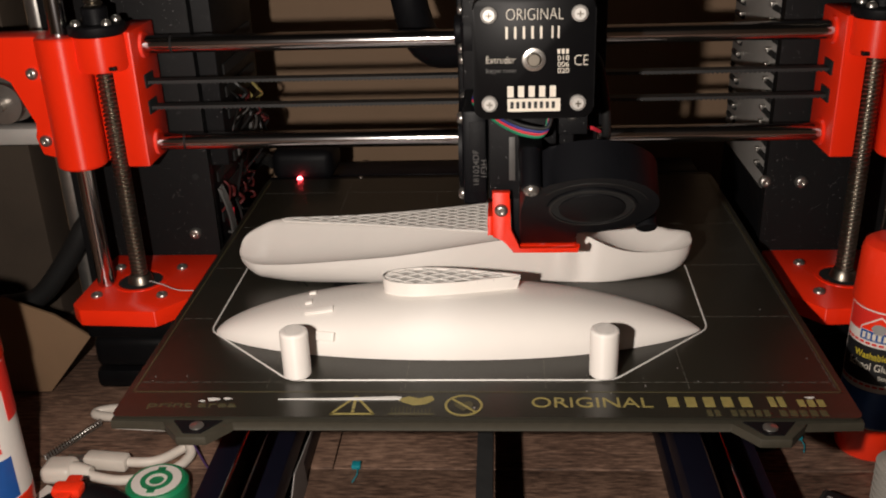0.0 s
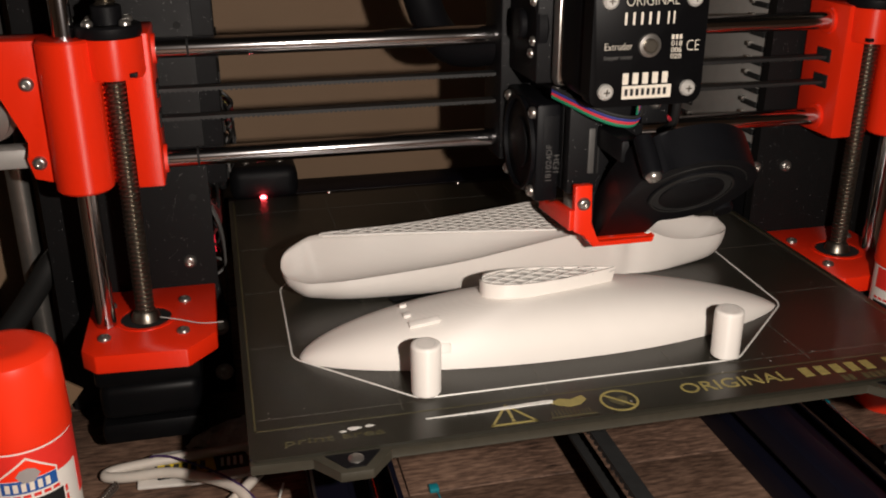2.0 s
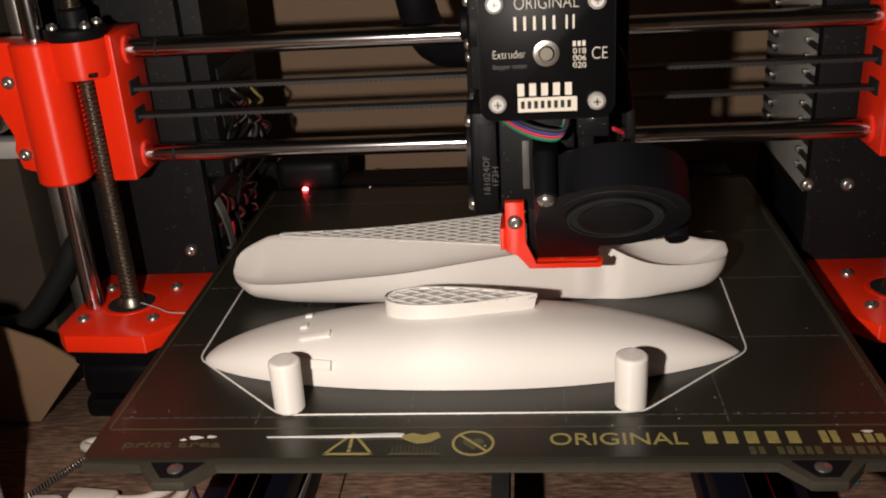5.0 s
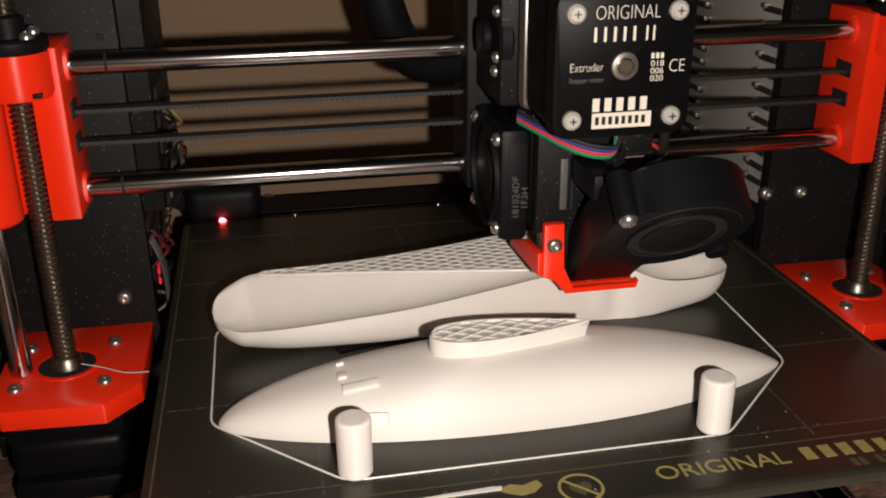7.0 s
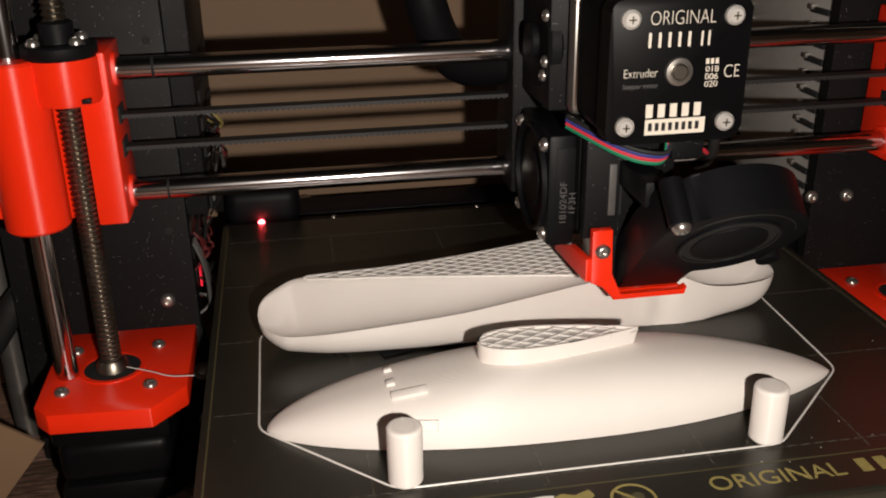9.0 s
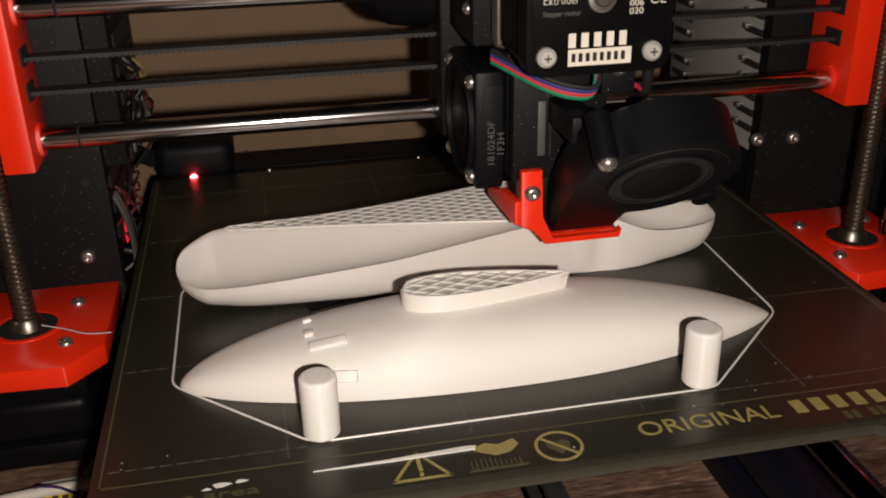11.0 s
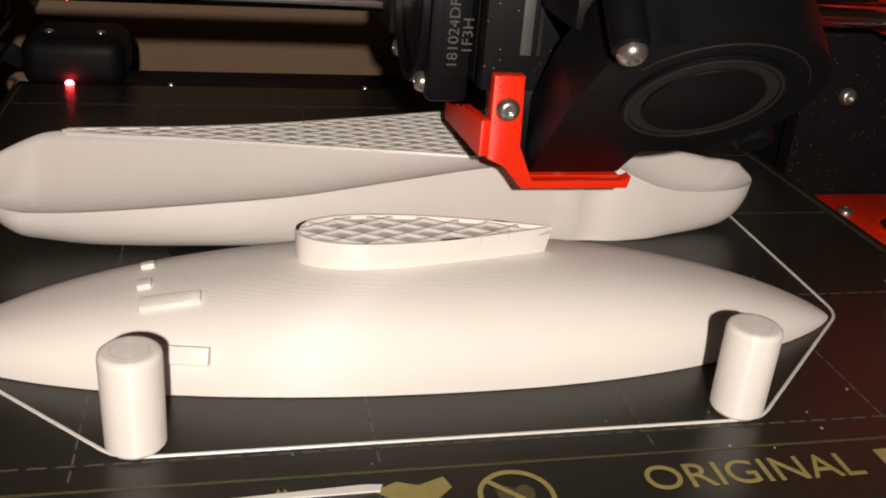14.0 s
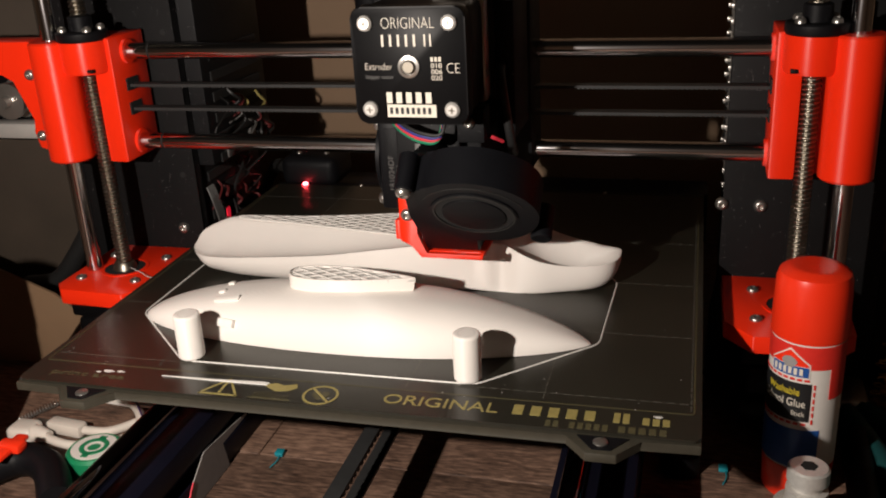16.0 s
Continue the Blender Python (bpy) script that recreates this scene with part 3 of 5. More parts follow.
single("skirt_line", ribbon(rounded, 0.00075, 0.00002, 0.0003), M_FILAMENT, (0, 0, 0), "thin white plastic skirt line on the build sheet", "plastic line")
purge = [(-0.0706, -0.0478), (-0.05, -0.0481), (-0.0275, -0.0478), (-0.027, -0.0464), (-0.0298, -0.0461), (-0.05, -0.0472)]
single("purge_line", prism(purge, Matrix.Translation((0, 0, 0.00012)), 0.0004), M_FILAMENT, (-0.05, -0.047, 0), "tapered white purge line stuck on the build sheet", "plastic line")
single("torn_film", merge(prism([(-0.0645, 0.0415), (-0.052, 0.0455), (-0.055, 0.0475), (-0.066, 0.0455)], Matrix.Translation((0, 0, 0.0001)), 0.0005)), M_BLACK, (-0.06, 0.044, 0), "dark torn scrap of film on the sheet", "scrap")

# ---- printed parts ----
RAIL = 0.0221
XL, XR, HY = -0.1064, 0.0855, 0.003


def hull_r(x):
    u = (x - (XL + XR) / 2) / ((XR - XL) / 2)
    return max(1e-4, (1 - abs(u) ** 2.12)) ** (0.58 if u < 0 else 0.58 + 0.14 * min(1, u * 1.6))


def hull_z(x, y):
    r = hull_r(x)
    return 0.0180 * r ** 1.1 * max(0.0, 1 - abs((y - HY) / (0.0238 * r)) ** 2.5) ** 0.4


def hull_shape():
    bm = bmesh.new()
    n, m = 96, 48
    rings = []
    for i in range(n + 1):
        u = -math.cos(math.pi * i / n)
        x = (XL + XR) / 2 + u * (XR - XL) / 2 * 0.9995
        r = hull_r(x)
        rings.append([bm.verts.new((x, HY - 0.0238 * r * math.copysign(abs(math.cos(math.pi * j / m)) ** 0.8, m / 2 - j), 0.0002 + 0.0180 * r ** 1.1 * max(0.0, math.sin(math.pi * j / m)) ** 0.8)) for j in range(m + 1)])
    for a, b in zip(rings, rings[1:]):
        for j in range(m):
            bm.faces.new((a[j], a[j + 1], b[j + 1], b[j]))
        bm.faces.new((a[m], a[0], b[0], b[m]))
    bm.faces.new(rings[0][::-1])
    bm.faces.new(rings[-1])
    return bm


def fin_half(x):
    """Half width of the teardrop fin."""
    u = (x + 0.0382) / 0.0538
    if u <= 0 or u >= 1:
        return 0.0
    return 0.0205 * (1.45 * math.sqrt(u) - 0.63 * u - 1.76 * u * u + 1.42 * u ** 3 - 0.485 * u ** 4) * 0.75 + 0.00035


FY = 0.0052


def lattice(inside, floor, top, x0, x1, y0, y1, pitch, angles, w=0.00045):
    """Infill ribs in the plane, kept where inside(x, y)."""
    ribs = []
    for ang in angles:
        d = Vector((math.cos(radians(ang)), math.sin(radians(ang))))
        s = Vector((-d.y, d.x))
        mid = Vector(((x0 + x1) / 2, (y0 + y1) / 2))
        reach = Vector((x1 - x0, y1 - y0)).length / 2
        for k in range(-int(reach / pitch), int(reach / pitch) + 1):
            run = None
            steps = int(2 * reach / 0.0008)
            for i in range(steps + 1):
                p = mid + s * (k * pitch) + d * (-reach + 2 * reach * i / steps)
                ok = x0 < p.x < x1 and y0 < p.y < y1 and inside(p.x, p.y)
                if ok and run is None:
                    run = p.copy()
                if (not ok or i == steps) and run is not None:
                    a, b = run, p
                    run = None
                    if (b - a).length > 0.001:
                        o = s * (w / 2)
                        out = bmesh.new()
                        ribs.append(out)
                        v = [out.verts.new((*(q + e), z)) for z in (floor, top) for q, e in ((a, -o), (b, -o), (b, o), (a, o))]
                        for f in ((0, 1, 5, 4), (1, 2, 6, 5), (2, 3, 7, 6), (3, 0, 4, 7), (4, 5, 6, 7)):
                            out.faces.new([v[j] for j in f])
    return ribs


def loop_wall(outer, z0, z1, t, base=None):
    """A wall that follows a closed outline, its inner side t further in; base: outline at its foot."""
    bm = bmesh.new()
    base = base or outer
    c = Vector((sum(p[0] for p in outer) / len(outer), sum(p[1] for p in outer) / len(outer)))
    inner = []
    k = len(outer)
    for i in range(k):
        a, b, d = Vector(outer[i - 1]), Vector(outer[i]), Vector(outer[(i + 1) % k])
        w = (d - a).normalized()
        nrm = Vector((-w.y, w.x))
        inner.append(b + nrm * t)
    L = [[bm.verts.new((*p, z)) for p in q] for q, z in ((base, z0), (outer, z1), (inner, z1), (inner, z1 - 0.004))]
    for a, b in zip(L, L[1:]):
        for i in range(k):
            bm.faces.new((a[i], a[(i + 1) % k], b[(i + 1) % k], b[i]))
    return bm


def white_hull():
    ob = thing("printed_hull", (0, HY, 0), "smooth white plastic half hull with a teardrop fin", "printed part")
    part("hull", hull_shape(), M_WHITE, ob)
    xs = [-0.0382 + 0.0538 * (i / 26) ** 1.5 for i in range(27)]
    loop = [(x, FY - fin_half(x)) for x in xs] + [(x, FY + fin_half(x)) for x in xs[::-1][1:-1]]
    foot = [(x if x < 0 else x - 0.0022 * x / 0.0156, y) for x, y in loop]
    part("fin", loop_wall(loop, 0.012, 0.0232, 0.0007, foot), M_WHITE, ob, "upright white fin wall with an open top")
    # shallow floor, its grey stands in for the shade between the ribs
    part("fin_floor", plate([(x, FY + (y - FY) * 0.93) for x, y in loop], 0.0215, 0.0223), M_WHITE_SHADED, ob, "sunken white infill, shade of its cells in the grey colour")
    for rib in lattice(lambda x, y: abs(y - FY) < fin_half(x) - 0.0005, 0.0220, 0.0230, -0.0382, 0.0156, -0.004, 0.016, 0.0042, (28, -28)):
        part("rib", rib, M_WHITE_RIB, ob)
    for x0, x1, y, wide in ((-0.0683, -0.0656, 0.0085, 0.0024), (-0.0684, -0.0656, 0.0, 0.0026), (-0.0676, -0.0562, -0.0065, 0.0030), (-0.0655, -0.0545, -0.0155, 0.0034)):
        xm, e = (x0 + x1) / 2, 0.0006
        up = Vector((-(hull_z(xm + e, y) - hull_z(xm - e, y)) / (2 * e), -(hull_z(xm, y + e) - hull_z(xm, y - e)) / (2 * e), 1)).normalized()
        along = Vector((0, 0, 1)).cross(up).normalized() if y < -0.01 else Vector((1, 0, 0))
        along = (along - up * along.dot(up)).normalized()
        if along.x < 0:
            along = -along
        over = up.cross(along)
        bm = box(-(x1 - x0) / 2, (x1 - x0) / 2, -wide / 2, wide / 2, -0.003, 0.0022 if y < -0.01 else 0.0012, 0.0003)
        at = Matrix(((along.x, over.x, up.x, xm), (along.y, over.y, up.y, y), (along.z, over.z, up.z, hull_z(xm, y)), (0, 0, 0, 1)))
        bmesh.ops.transform(bm, matrix=at, verts=bm.verts)
        part("raised_mark", bm, M_WHITE, ob, "small raised white block")
    return ob


white_hull()
peg = thing("printed_peg", (-0.0668, -0.0311, 0), "short white plastic cylinder peg standing on the build sheet", "printed peg", "pegs before the hull")
part("shaft", lathe((-0.0668, -0.0311, 0.0002), (0, 0, 1), [(0, 0.0044), (0.0008, 0.0051), (0.0174, 0.0052), (0.0181, 0.00505), (0.0185, 0.0046), (0.01855, 0.0040)], 40), M_WHITE, peg)
part("cap_line", ring(0.0030, 0.0032, Matrix.Translation((-0.0668, -0.0311, 0.01872)), 0.00006), M_WHITE_RIB, peg)
copy_thing(peg, pose(0.0445, -0.0308, 0))

# the second half: a rounded trough, still open at the top
TZ = 0.0225


def lerp(x, xs, ys):
    return float(np.interp(x, xs, ys))


def smooth(x, xs, ys):
    """Smooth curve through a few stations."""
    n = len(xs)
    x = min(max(x, xs[0]), xs[-1])
    i = max(0, min(n - 2, int(np.searchsorted(xs, x) - 1)))
    h = xs[i + 1] - xs[i]
    def slope(k):
        if k == 0:
            return (ys[1] - ys[0]) / (xs[1] - xs[0])
        if k == n - 1:
            return (ys[-1] - ys[-2]) / (xs[-1] - xs[-2])
        return (ys[k + 1] - ys[k - 1]) / (xs[k + 1] - xs[k - 1])
    u = (x - xs[i]) / h
    return (2 * u ** 3 - 3 * u * u + 1) * ys[i] + (u ** 3 - 2 * u * u + u) * h * slope(i) + (3 * u * u - 2 * u ** 3) * ys[i + 1] + (u ** 3 - u * u) * h * slope(i + 1)


# stations along the trough, x in metres
SX = [-0.1083, -0.1078, -0.1060, -0.1000, -0.0945, -0.0830, -0.0600, -0.0360, -0.0120, 0.0110, 0.0270, 0.0420, 0.0450, 0.0500, 0.0585, 0.0670, 0.0760, 0.0830, 0.0874, 0.0903, 0.0918]
S_BACK = [0.0560, 0.0591, 0.0619, 0.0657, 0.0677, 0.0690, 0.0705, 0.0745, 0.0805, 0.0865, 0.0872, 0.0830, 0.0815, 0.0780, 0.0745, 0.0718, 0.0698, 0.0686, 0.0680, 0.0674, 0.0664]
S_FRONT = [0.0555, 0.0580, 0.0607, 0.0645, 0.0666, 0.0646, 0.0618, 0.0577, 0.0535, 0.0492, 0.0466, 0.0497, 0.0660, 0.0762, 0.0730, 0.0704, 0.0684, 0.0673, 0.0668, 0.0662, 0.0654]
S_TOP = [0.0143, 0.0163, 0.0182, 0.0207, 0.0222, 0.0225, 0.0225, 0.0225, 0.0225, 0.0225, 0.0225, 0.0225, 0.0225, 0.0218, 0.0202, 0.0184, 0.0169, 0.0159, 0.0154, 0.0151, 0.0149]
L_Y = [0.0553, 0.0515, 0.0475, 0.0424, 0.0413, 0.0400, 0.0395, 0.0395, 0.0405, 0.0430, 0.0455, 0.0478, 0.0470, 0.0458, 0.0458, 0.0468, 0.0480, 0.0494, 0.0516, 0.0550, 0.0600]
L_Z = [0.0142, 0.0136, 0.0129, 0.0121, 0.0119, 0.0125, 0.0142, 0.0163, 0.0196, 0.0221, 0.0225, 0.0225, 0.0216, 0.0192, 0.0157, 0.0140, 0.0135, 0.0137, 0.0139, 0.0141, 0.0142]
B_Y = [0.0555, 0.0553, 0.0553, 0.0556, 0.0556, 0.0522, 0.0492, 0.0482, 0.0478, 0.0474, 0.0472, 0.0470, 0.0467, 0.0465, 0.0475, 0.0505, 0.0535, 0.0560, 0.0582, 0.0602, 0.0618]
B_Z = [0.0140, 0.0105, 0.0069, 0.0022, 0.0008, 0.0001, 0.0001, 0.0001, 0.0001, 0.0001, 0.0001, 0.0001, 0.0001, 0.0001, 0.0001, 0.0001, 0.0003, 0.0012, 0.0034, 0.0070, 0.0108]


def trough():
    bm = bmesh.new()
    n, rings = 150, []
    for i in range(n + 1):
        x = SX[0] + (SX[-1] - SX[0]) * 0.5 * (1 - math.cos(math.pi * i / n))
        g = lambda ys: smooth(x, SX, ys)
        yb, yf, zt, yl, zl, y0, z0 = g(S_BACK), g(S_FRONT), g(S_TOP), g(L_Y), g(L_Z), g(B_Y), g(B_Z)
        zl = min(zl, zt)
        yf = min(yf, yb - 0.0004)
        yl = min(yl, yf - 0.0003)
        loop = []
        for j in range(9):                      # back wall, bulging
            u = j / 8
            loop.append((yb - min(0.008, 0.6 * max(0.0, yb - y0)) * (1 - u) ** 2, z0 + (zt - z0) * u))
        loop.append((yf, zt))
        sag = smooth(x, [-0.11, -0.09, -0.02, 0.02, 0.042, 0.05, 0.06, 0.075, 0.085, 0.091], [0.0, 0.0016, 0.0012, 0.0, 0.0, 0.003, 0.005, 0.005, 0.003, 0.0])
        for j in range(1, 17):                  # hollow inner face down to the front lip
            q = 1 - j / 16
            loop.append((yl + (yf - yl) * q, zl + (zt - zl) * q ** 1.5 - sag * math.sin(math.pi * q ** 0.8)))
        for j in range(1, 9):                   # outer front, rounded under
            u = j / 8
            loop.append((yl + (y0 - yl) * (1 - math.cos(u * math.pi / 2)), zl + (z0 - zl) * math.sin(u * math.pi / 2)))
        rings.append([bm.verts.new((x, y, z)) for y, z in loop])
    k = len(rings[0])
    for a, b in zip(rings, rings[1:]):
        for j in range(k):
            bm.faces.new((a[j], a[(j + 1) % k], b[(j + 1) % k], b[j]))
    bm.faces.new(rings[0][::-1])
    bm.faces.new(rings[-1])
    return bm


tr = thing("printed_trough", (0, 0.06, 0), "unfinished white plastic half hull with exposed diagonal infill", "printed part")
part("shell", trough(), M_WHITE, tr, sharp=62)


def on_strip(x, y):
    return smooth(x, SX, S_FRONT) + 0.0006 < y < smooth(x, SX, S_BACK) - 0.0006 and x < 0.0425


strip_x = [-0.09 + 0.132 * i / 40 for i in range(41)]
# flat floor, greyed to give the open cells their shade
part("infill_floor", plate([(x, smooth(x, SX, S_FRONT) + 0.0006) for x in strip_x] + [(x, smooth(x, SX, S_BACK) - 0.0006) for x in strip_x[::-1]], TZ - 0.0006, TZ + 0.0001), M_WHITE_SHADED, tr, "sparse white infill, shade of its cells in the grey colour")
for rib in lattice(on_strip, TZ - 0.0004, TZ + 0.0006, -0.095, 0.05, 0.045, 0.095, 0.0036, (24, -24), 0.0006):
    part("rib", rib, M_WHITE_RIB, tr)
part("rim", merge(tube([(x, smooth(x, SX, S_FRONT), TZ + 0.0001) for x in strip_x[::4]], 0.0005, 6), tube([(x, smooth(x, SX, S_BACK), TZ + 0.0001) for x in strip_x[::4]], 0.0005, 6)), M_WHITE_RIB, tr, "thin rim bead")

# ---- z axes ----
def leadscrew(x, y, z0, z1, r=0.004):
    bm = bmesh.new()
    n, per = 14, 6
    steps = int((z1 - z0) / 0.002 * per)
    rings = []
    for i in range(steps + 1):
        z = z0 + (z1 - z0) * i / steps
        ringv = []
        for k in range(n):
            ph = (i / per - k / n) % 1.0
            rr = r - 0.0009 * (0 if ph < 0.42 else (1 if 0.55 < ph < 0.88 else 0.5))
            ringv.append(bm.verts.new((x + rr * math.cos(2 * math.pi * k / n), y + rr * math.sin(2 * math.pi * k / n), z)))
        rings.append(ringv)
    for a, b in zip(rings, rings[1:]):
        for k in range(n):
            bm.faces.new((a[k], a[(k + 1) % n], b[(k + 1) % n], b[k]))
    return bm


def z_axis(s):
    """s -1: west, +1: east."""
    sx, zx = s * 0.1648, s * 0.1803
    ob = thing("z_axis", (sx, 0.075, -0.06), "orange motor mount with black motor, leadscrew and steel rod", "z axis", "z axes")
    cut = [(s * 0.136, 0.1065), (s * 0.136, 0.056), (s * 0.1475, 0.0425), (s * 0.183, 0.0445), (s * 0.1885, 0.051), (s * 0.1885, 0.1065)]
    mount = plate(cut if s < 0 else cut[::-1], -0.0195, -0.0115, 0.0007)
    part("mount", mount, M_ORANGE, ob, "orange printed motor mount")
    part("mount_well", lathe((sx, 0.075, -0.0116), (0, 0, 1), [(0, 0.0118), (0.0003, 0.0118)], 32), M_DARK, ob)
    part("mount_lip", ring(0.0104, 0.0122, Matrix.Translation((sx, 0.075, -0.0118)), 0.0008), M_ORANGE, ob)
    for dx in (-0.0155, 0.0155):
        for dy in (-0.0155, 0.0155):
            part("screw", screw_head((sx + dx, 0.0745 + dy, -0.0115), (0, 0, 1), 0.0027, 0.0018), M_STEEL, ob, "steel socket screw")
    part("motor", merge(box(sx - 0.0212, sx + 0.0212, 0.0533, 0.0957, -0.031, -0.0196, 0.002), box(sx - 0.0205, sx + 0.0205, 0.054, 0.095, -0.048, -0.0311, 0.0045, 3), box(sx - 0.0212, sx + 0.0212, 0.0533, 0.0957, -0.0585, -0.0481, 0.003)), M_MOTOR, ob, "black stepper motor body")
    part("coupling", lathe((sx, 0.075, -0.0113), (0, 0, 1), [(0, 0.0062), (0.0025, 0.0055), (0.004, 0.0045)], 20), M_SCREW, ob)
    part("leadscrew", leadscrew(sx, 0.075, -0.011, 0.2), M_SCREW, ob, "threaded steel leadscrew")
    part("smooth_rod", rod((zx, 0.0715, -0.0114), (zx, 0.0715, 0.23), 0.004), M_CHROME, ob, "polished steel guide rod")
    return ob


z_axis(-1)
z_axis(1)
single("loose_filament", tube([(-0.159, 0.071, -0.0095), (-0.15, 0.066, -0.0095), (-0.142, 0.06, -0.009), (-0.133, 0.056, -0.0075)], 0.0002, 6), M_FILAMENT, (-0.15, 0.066, -0.0105), "stray thin white plastic thread on the orange mount", "plastic thread")

# ---- x gantry ----
gantry = thing("x_gantry", (0, 0.0875, 0.0545), "orange printed carriage ends with two steel rods and a belt", "x gantry")
RY, RZ0, RZ1 = 0.0875, 0.0543, 0.0992
for z in (RZ0, RZ1):
    part("x_rod", rod((-0.152, RY, z), (0.155, RY, z), 0.004, 28), M_CHROME, gantry, "polished steel x rod")
    part("rod_groove", lathe((-0.1375, RY, z), (1, 0, 0), [(0, 0.00405), (0.0009, 0.00405)], 24), M_DARK, gantry)


def toothed(x0, x1, z):
    bm = box(x0, x1, RY - 0.003, RY + 0.003, z, z + 0.0012)
    teeth = []
    for k in range(int((x1 - x0) / 0.002)):
        teeth.append(box(x0 + 0.002 * k, x0 + 0.002 * k + 0.001, RY - 0.003, RY + 0.003, z - 0.0004, z))
    return merge(bm, *teeth)


for z in (0.0822, 0.0705):
    part("x_belt", toothed(-0.15, 0.155, z), M_BELT, gantry, "thin black toothed belt")

for s in (-1, 1):
    sx, zx = s * 0.1648, s * 0.1803
    end = part("carriage_end", merge(
        lathe((zx, 0.0715, 0.0485), (0, 0, 1), [(0, 0.0098), (0.001, 0.0108), (0.0575, 0.0108), (0.0585, 0.0098)], 36),
        lathe((sx, 0.075, 0.0915), (0, 0, 1), [(0, 0.0112), (0.002, 0.0122), (0.0152, 0.0122)], 36),
        box(min(s * 0.1505, s * 0.1610), max(s * 0.1505, s * 0.1610), 0.0735, 0.104, 0.0465, 0.1075, 0.001),
        box(min(s * 0.158, s * 0.180), max(s * 0.158, s * 0.180), 0.080, 0.104, 0.0475, 0.1068, 0.001)), M_ORANGE, gantry, "orange printed carriage end")
    part("nut_flange", lathe((sx, 0.075, 0.1068), (0, 0, 1), [(0, 0.0118), (0.0008, 0.0122), (0.0038, 0.0122), (0.0045, 0.0116)], 36), M_BLACK, end, "black nut flange")
    part("nut_hub", lathe((sx, 0.075, 0.1112), (0, 0, 1), [(0, 0.0056), (0.0065, 0.0056), (0.007, 0.005)], 24), M_BLACK, end)
    for a in (40, 140, 220, 320):
        part("flange_screw", screw_head((sx + 0.0087 * math.cos(radians(a)), 0.075 + 0.0087 * math.sin(radians(a)), 0.1113), (0, 0, 1), 0.0022, 0.0022), M_STEEL, end)
    part("clip", box(sx - s * 0.008 - 0.0014, sx - s * 0.008 + 0.0014, 0.0642, 0.067, 0.0926, 0.0942, 0.0002), M_BLACK, end)
    for z in (0.0835, 0.0715):
        part("belt_slot", box(min(s * 0.1498, s * 0.1508), max(s * 0.1498, s * 0.1508), RY - 0.005, RY + 0.005, z - 0.003, z + 0.003), M_DARK, end)
    for z in (RZ0, RZ1):
        part("rod_collar", lathe((s * 0.1512, RY, z), (-s, 0, 0), [(0, 0.0062), (0.002, 0.0058)], 24), M_ORANGE, end)

# the belt motor hangs on the west end
arm = part("motor_bracket", merge(
    prism([(-0.188, 0.1065), (-0.188, 0.0505), (-0.1985, 0.0535), (-0.2005, 0.062), (-0.198, 0.068), (-0.206, 0.0875), (-0.212, 0.091), (-0.262, 0.091), (-0.262, 0.1065)], upright(0.088), 0.016, 0.0008)), M_ORANGE, gantry, "orange motor bracket")
for x, z in ((-0.196, 0.0905), (-0.1958, 0.0600), (-0.245, 0.099)):
    part("bracket_screw", screw_head((x, 0.072, z), (0, -1, 0), 0.0028, 0.002), M_STEEL, arm, "steel socket screw")
part("belt_motor", box(-0.256, -0.214, 0.0885, 0.125, 0.052, 0.0905, 0.003), M_MOTOR, gantry, "black belt motor")
part("pulley", lathe((-0.214, 0.0884, 0.0765), (0, -1, 0), [(0, 0.0105), (0.004, 0.0105), (0.0042, 0.0075), (0.012, 0.0075), (0.0122, 0.0092), (0.0145, 0.0092), (0.015, 0.003), (0.019, 0.0028)], 28), M_STEEL, gantry, "bright metal belt pulley")
part("pulley_guard", box(-0.232, -0.2, 0.0775, 0.0885, 0.056, 0.0645, 0.002), M_ALU, gantry, "dull grey metal bracket")

# ---- print head ----
HX = 0.0200


